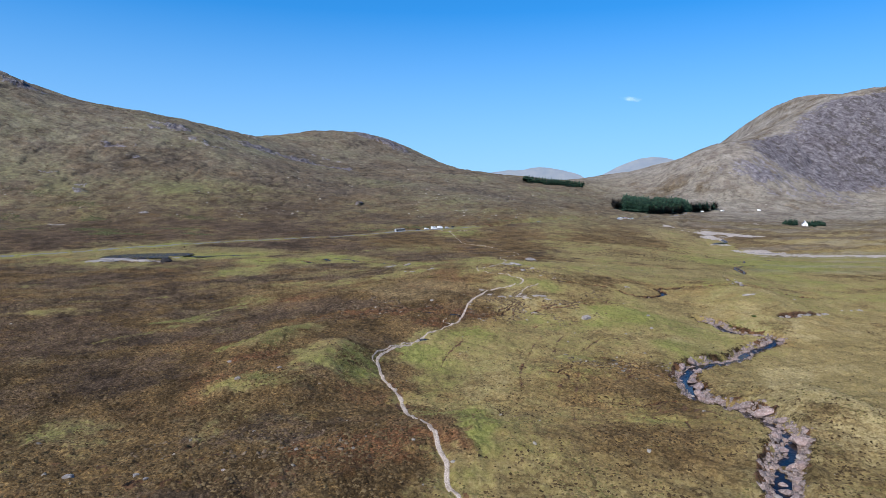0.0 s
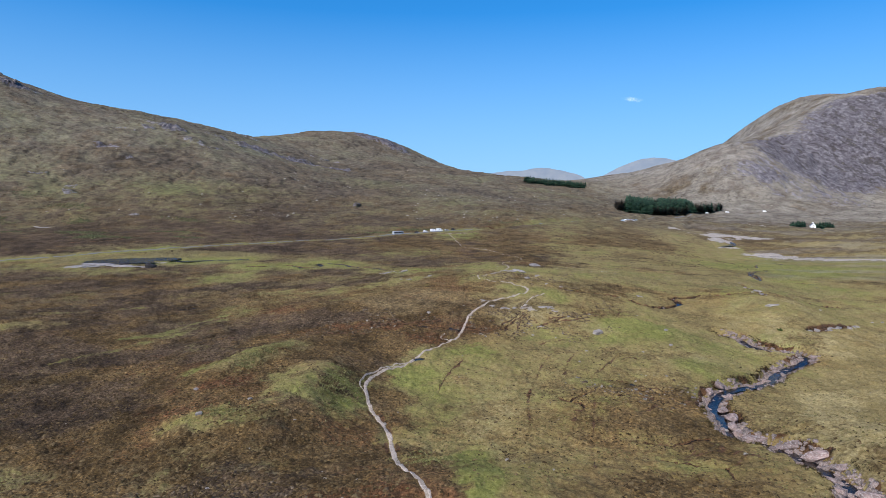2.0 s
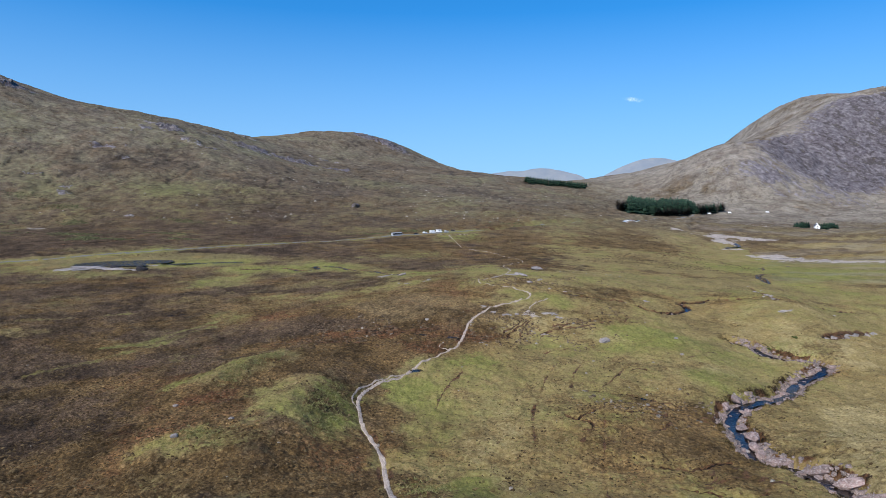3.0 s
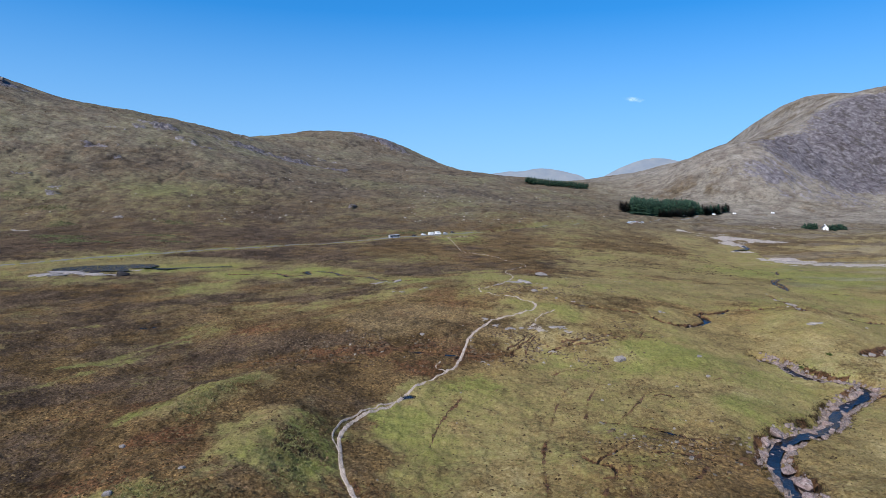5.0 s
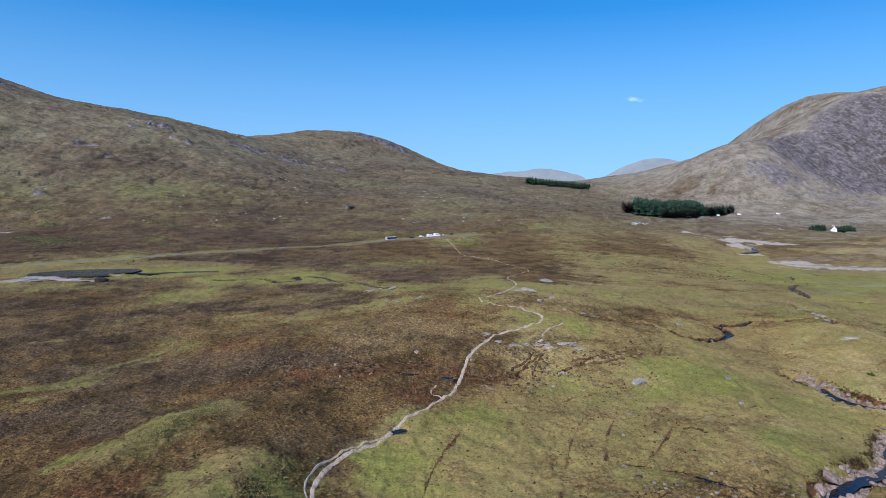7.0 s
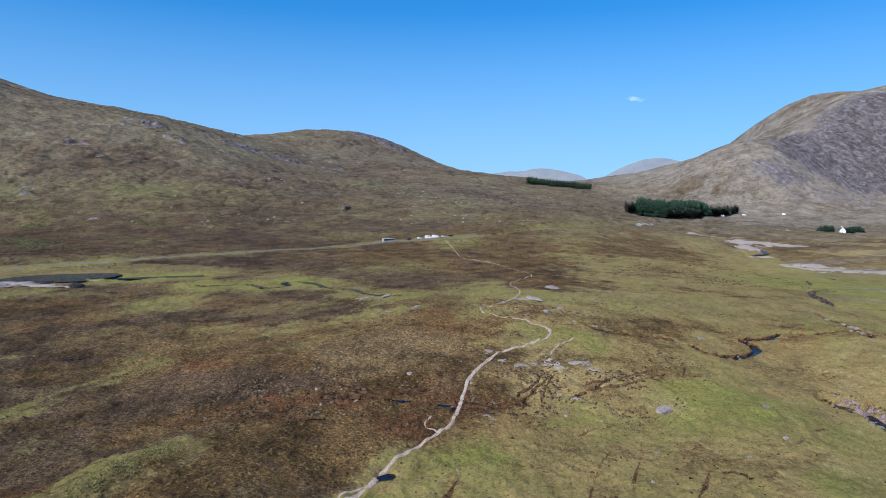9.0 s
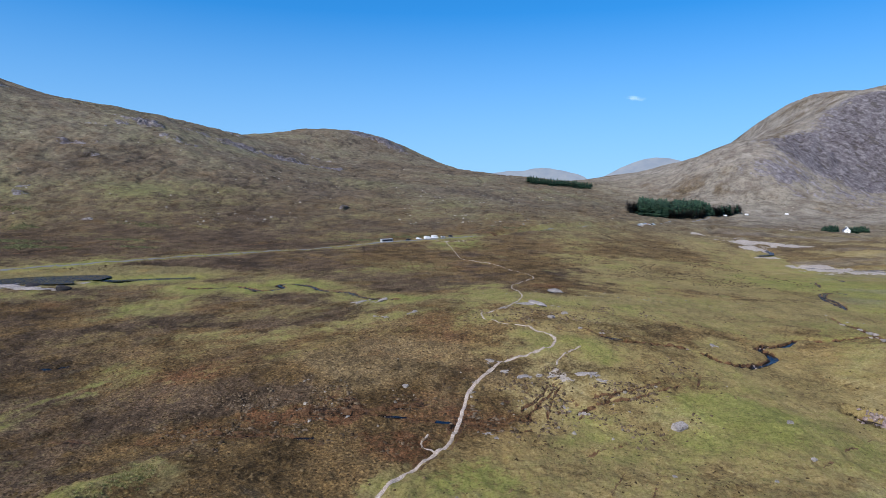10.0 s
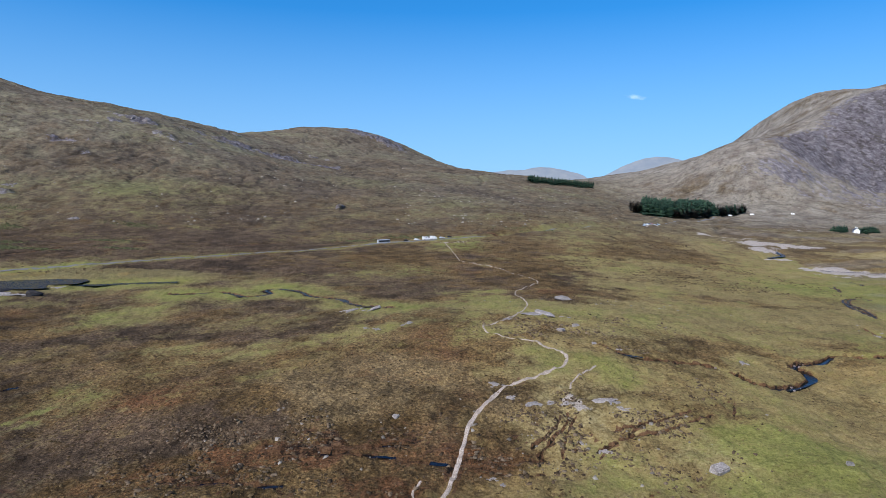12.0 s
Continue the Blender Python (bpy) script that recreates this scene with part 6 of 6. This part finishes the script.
def profile_body(name, profile, wide, material, tumble=0.0):
    """A body from its side outline (y, z), narrowed towards the roof."""
    top = max(p[1] for p in profile)
    bm = bmesh.new()
    rows = []
    for side in (-1, 1):
        rows.append([bm.verts.new((side * wide / 2 * (1 - tumble * max(0, pz / top - 0.5) * 2), py, pz)) for py, pz in profile])
    n = len(profile)
    for k in range(n):
        bm.faces.new([rows[0][k], rows[0][(k + 1) % n], rows[1][(k + 1) % n], rows[1][k]])
    bm.faces.new(rows[0]), bm.faces.new(rows[1])
    bmesh.ops.recalc_face_normals(bm, faces=bm.faces)
    bmesh.ops.bevel(bm, geom=list(bm.edges), offset=0.06, segments=2, affect="EDGES")
    return mesh_of(name, bm, material)


def vehicle(name, x, y, turn, profile, wide, axles, big, glass, paint, label, category, group="", tumble=0.12):
    v = thing(name, x, y, top_of(x, y) + 0.02, turn, label, category, group)
    part("body", profile_body("body", profile, wide, paint, tumble), v)
    r = 0.5 if big else 0.33
    for ay in axles:
        for side in (-1, 1):
            wheel = new("wheel", BIG_TYRE if big else TYRE)
            wheel.parent = v
            wheel.matrix_basis = pose(side * (wide / 2 - 0.08), ay, r)
            part("rim", BIG_RIM if big else RIM, wheel, "metal rim")
    for y0, y1, z0, z1 in glass:
        for side in (-1, 1):
            zm = (z0 + z1) / 2
            top = max(p[1] for p in profile)
            hw = wide / 2 * (1 - tumble * max(0, zm / top - 0.5) * 2) 
            part("side_window", box_mesh("side_window", (side * hw - 0.05, side * hw + 0.05, y0, y1, z0, z1), GLASS), v, "dark glass")
    front = min(p[0] for p in profile)
    for side in (-1, 1):
        part("headlight", box_mesh("headlight", (side * wide * 0.36 - 0.15, side * wide * 0.36 + 0.15, front - 0.03, front + 0.08, 0.6, 0.78), CHROME, 0.02), v, "clear headlight")
    return v


CAR = [(-2.1, 0.3), (-2.15, 0.75), (-1.0, 0.95), (-0.35, 1.45), (1.2, 1.48), (1.85, 1.0), (2.1, 0.9), (2.1, 0.3)]
VAN = [(-3.0, 0.35), (-3.05, 1.1), (-2.4, 1.35), (-1.75, 2.5), (2.95, 2.75), (3.0, 0.35)]
COACH = [(-5.5, 0.35), (-5.6, 1.4), (-5.3, 2.85), (-4.9, 3.05), (5.3, 3.1), (5.5, 2.9), (5.5, 0.35)]
CAR_GLASS = [(-0.75, 0.2, 1.0, 1.35), (0.28, 1.25, 1.0, 1.35)]
VAN_GLASS = [(-1.9, -1.2, 1.45, 2.05), (-0.4, 0.8, 1.6, 2.1)]
COACH_GLASS = [(-4.9 + k * 1.66, -3.36 + k * 1.66, 1.35, 2.6) for k in range(6)]
vehicle("coach", -66.5, 602.5, 128, COACH, 2.5, (-3.8, 3.2), True, COACH_GLASS, SILVER, "long grey touring coach on the road", "bus", tumble=0.04)
vehicle("camper_van", -33.5, 620.0, 118, VAN, 2.2, (-1.9, 1.8), False, VAN_GLASS, VAN_WHITE, "white high-roofed camper van parked in the lay-by", "van", "vans in the lay-by", 0.05)
vehicle("camper_van", -27.5, 623.0, 112, VAN, 2.2, (-1.9, 1.8), False, VAN_GLASS, VAN_WHITE, "white high-roofed camper van parked in the lay-by", "van", "vans in the lay-by", 0.05)
for x, y, turn, paint, word in ((-41.0, 616.5, 122, VAN_WHITE, "white"), (-20.5, 628.0, 118, SILVER, "silver"), (-14.0, 631.5, 116, BLACK, "black"), (-49.0, 612.0, 124, BLACK, "black"), (65, 690, 130, VAN_WHITE, "white")):
    vehicle("car", x, y, turn, CAR, 1.75, (-1.3, 1.3), False, CAR_GLASS, paint, word + " car parked beside the moor road", "car", "cars in the lay-by")
for k in range(11):
    s = k / 10
    x, y = 199 + 26 * s, 806 + 34 * s + (3 if k % 2 else 0)
    paint, word = ((BLUE, "pale blue"), (SILVER, "silver"), (VAN_WHITE, "white"), (BLACK, "black"), (BLUE, "pale blue"), (RED, "red"))[k % 6]
    vehicle("car", x, y, 60 + 11 * (k % 3), CAR, 1.75, (-1.3, 1.3), False, CAR_GLASS, paint, word + " car parked near the plantation", "car", "cars in the far car park")
for x, y, turn in ((349, 1042, 70), (421, 1108, 75), (462, 1122, 80), (530, 1128, 60)):
    vehicle("camper_van", x, y, turn, VAN, 2.2, (-1.9, 1.8), False, VAN_GLASS, VAN_WHITE, "white camper van parked below the plantation", "van", "vans below the plantation", 0.05)


# ---- stones and scrub on the slopes ----
def pick_slope(gen, count):
    r = 480 * (1500 / 480) ** gen.uniform(0, 1, count)
    a = np.radians(gen.uniform(-42, 36, count))
    x, y = r * np.sin(a), r * np.cos(a)
    patch = fbm(x, y, 60, 3, 401)
    ok = (gen.uniform(0, 1, count) < 0.08 + 1.4 * smooth(0.15, 0.45, patch)) & (y > 470) & (landform(x, y) > 12)
    x, y = x[ok], y[ok]
    size = 0.35 + 1.5 * gen.uniform(0, 1, len(x)) ** 3
    return x, y, size, size * gen.uniform(0.4, 0.8, len(x))


def pick_scrub(gen, count):
    spots = np.array([(-302, 498, 12, 14), (-330, 522, 14, 12), (-302, 496, 8, 9), (-277, 500, 10, 3), (-236, 520, 12, 3), (-266, 560, 14, 4), (-400, 520, 26, 10), (-330, 530, 16, 7), (-470, 600, 30, 12), (-430, 660, 26, 10), (-500, 690, 30, 14), (-290, 640, 24, 8), (60, 690, 30, 8), (-385, 610, 14, 8), (-50, 632, 22, 6), (-90, 612, 14, 5)])
    k = spots[gen.randint(0, len(spots), count)]
    x, y = k[:, 0] + k[:, 2] * gen.normal(size=count) * 0.6, k[:, 1] + k[:, 3] * gen.normal(size=count) * 0.6
    size = gen.uniform(0.4, 1.2, count)
    return x, y, size, size * gen.uniform(0.25, 0.5, count)


SCRUB = leaf_material("dark_scrub", (0.040, 0.042, 0.020), (0.065, 0.068, 0.030), (0.10, 0.10, 0.046))
scatter("slope_stones", 9500, 11, pick_slope, CLUMP, CLUMP_FACES, LOOSE, "pale stones strewn over the hillsides", "stones", 0.4)
scatter("slope_scrub", 3600, 12, pick_scrub, CLUMP, CLUMP_FACES, SCRUB, "dark low scrub in the gullies of the hillside", "scrub", 0.4)


def pick_slope_heather(gen, count):
    r = 430 * (1400 / 430) ** gen.uniform(0, 1, count)
    a = np.radians(gen.uniform(-42, 34, count))
    x, y = r * np.sin(a), r * np.cos(a)
    clump = fbm(x, y, 30, 4, 411, 0.65) + 0.5 * fbm(x, y, 120, 3, 415)
    keep = (y > 420) & (clump + 0.12 * gen.normal(size=count) > 0.10) & (crag_mask(x, y) < 0.3) & (gap_to(x, y, road, 12) > 8) & (pond_shape(x, y) < 0.05) & ((x < 200) | (landform(x, y) > 18))
    x, y = x[keep], y[keep]
    size = (0.45 + 0.75 * gen.uniform(0, 1, len(x)) ** 2) * np.interp(np.hypot(x, y), [430, 1400], [0.8, 1.7])
    return x, y, size, size * gen.uniform(0.3, 0.6, len(x))


scatter("slope_heather", 75000, 13, pick_slope_heather, MOUND, MOUND_FACES, HEATHER, "dark heather clumps over the hillsides", "heather", 0.4)
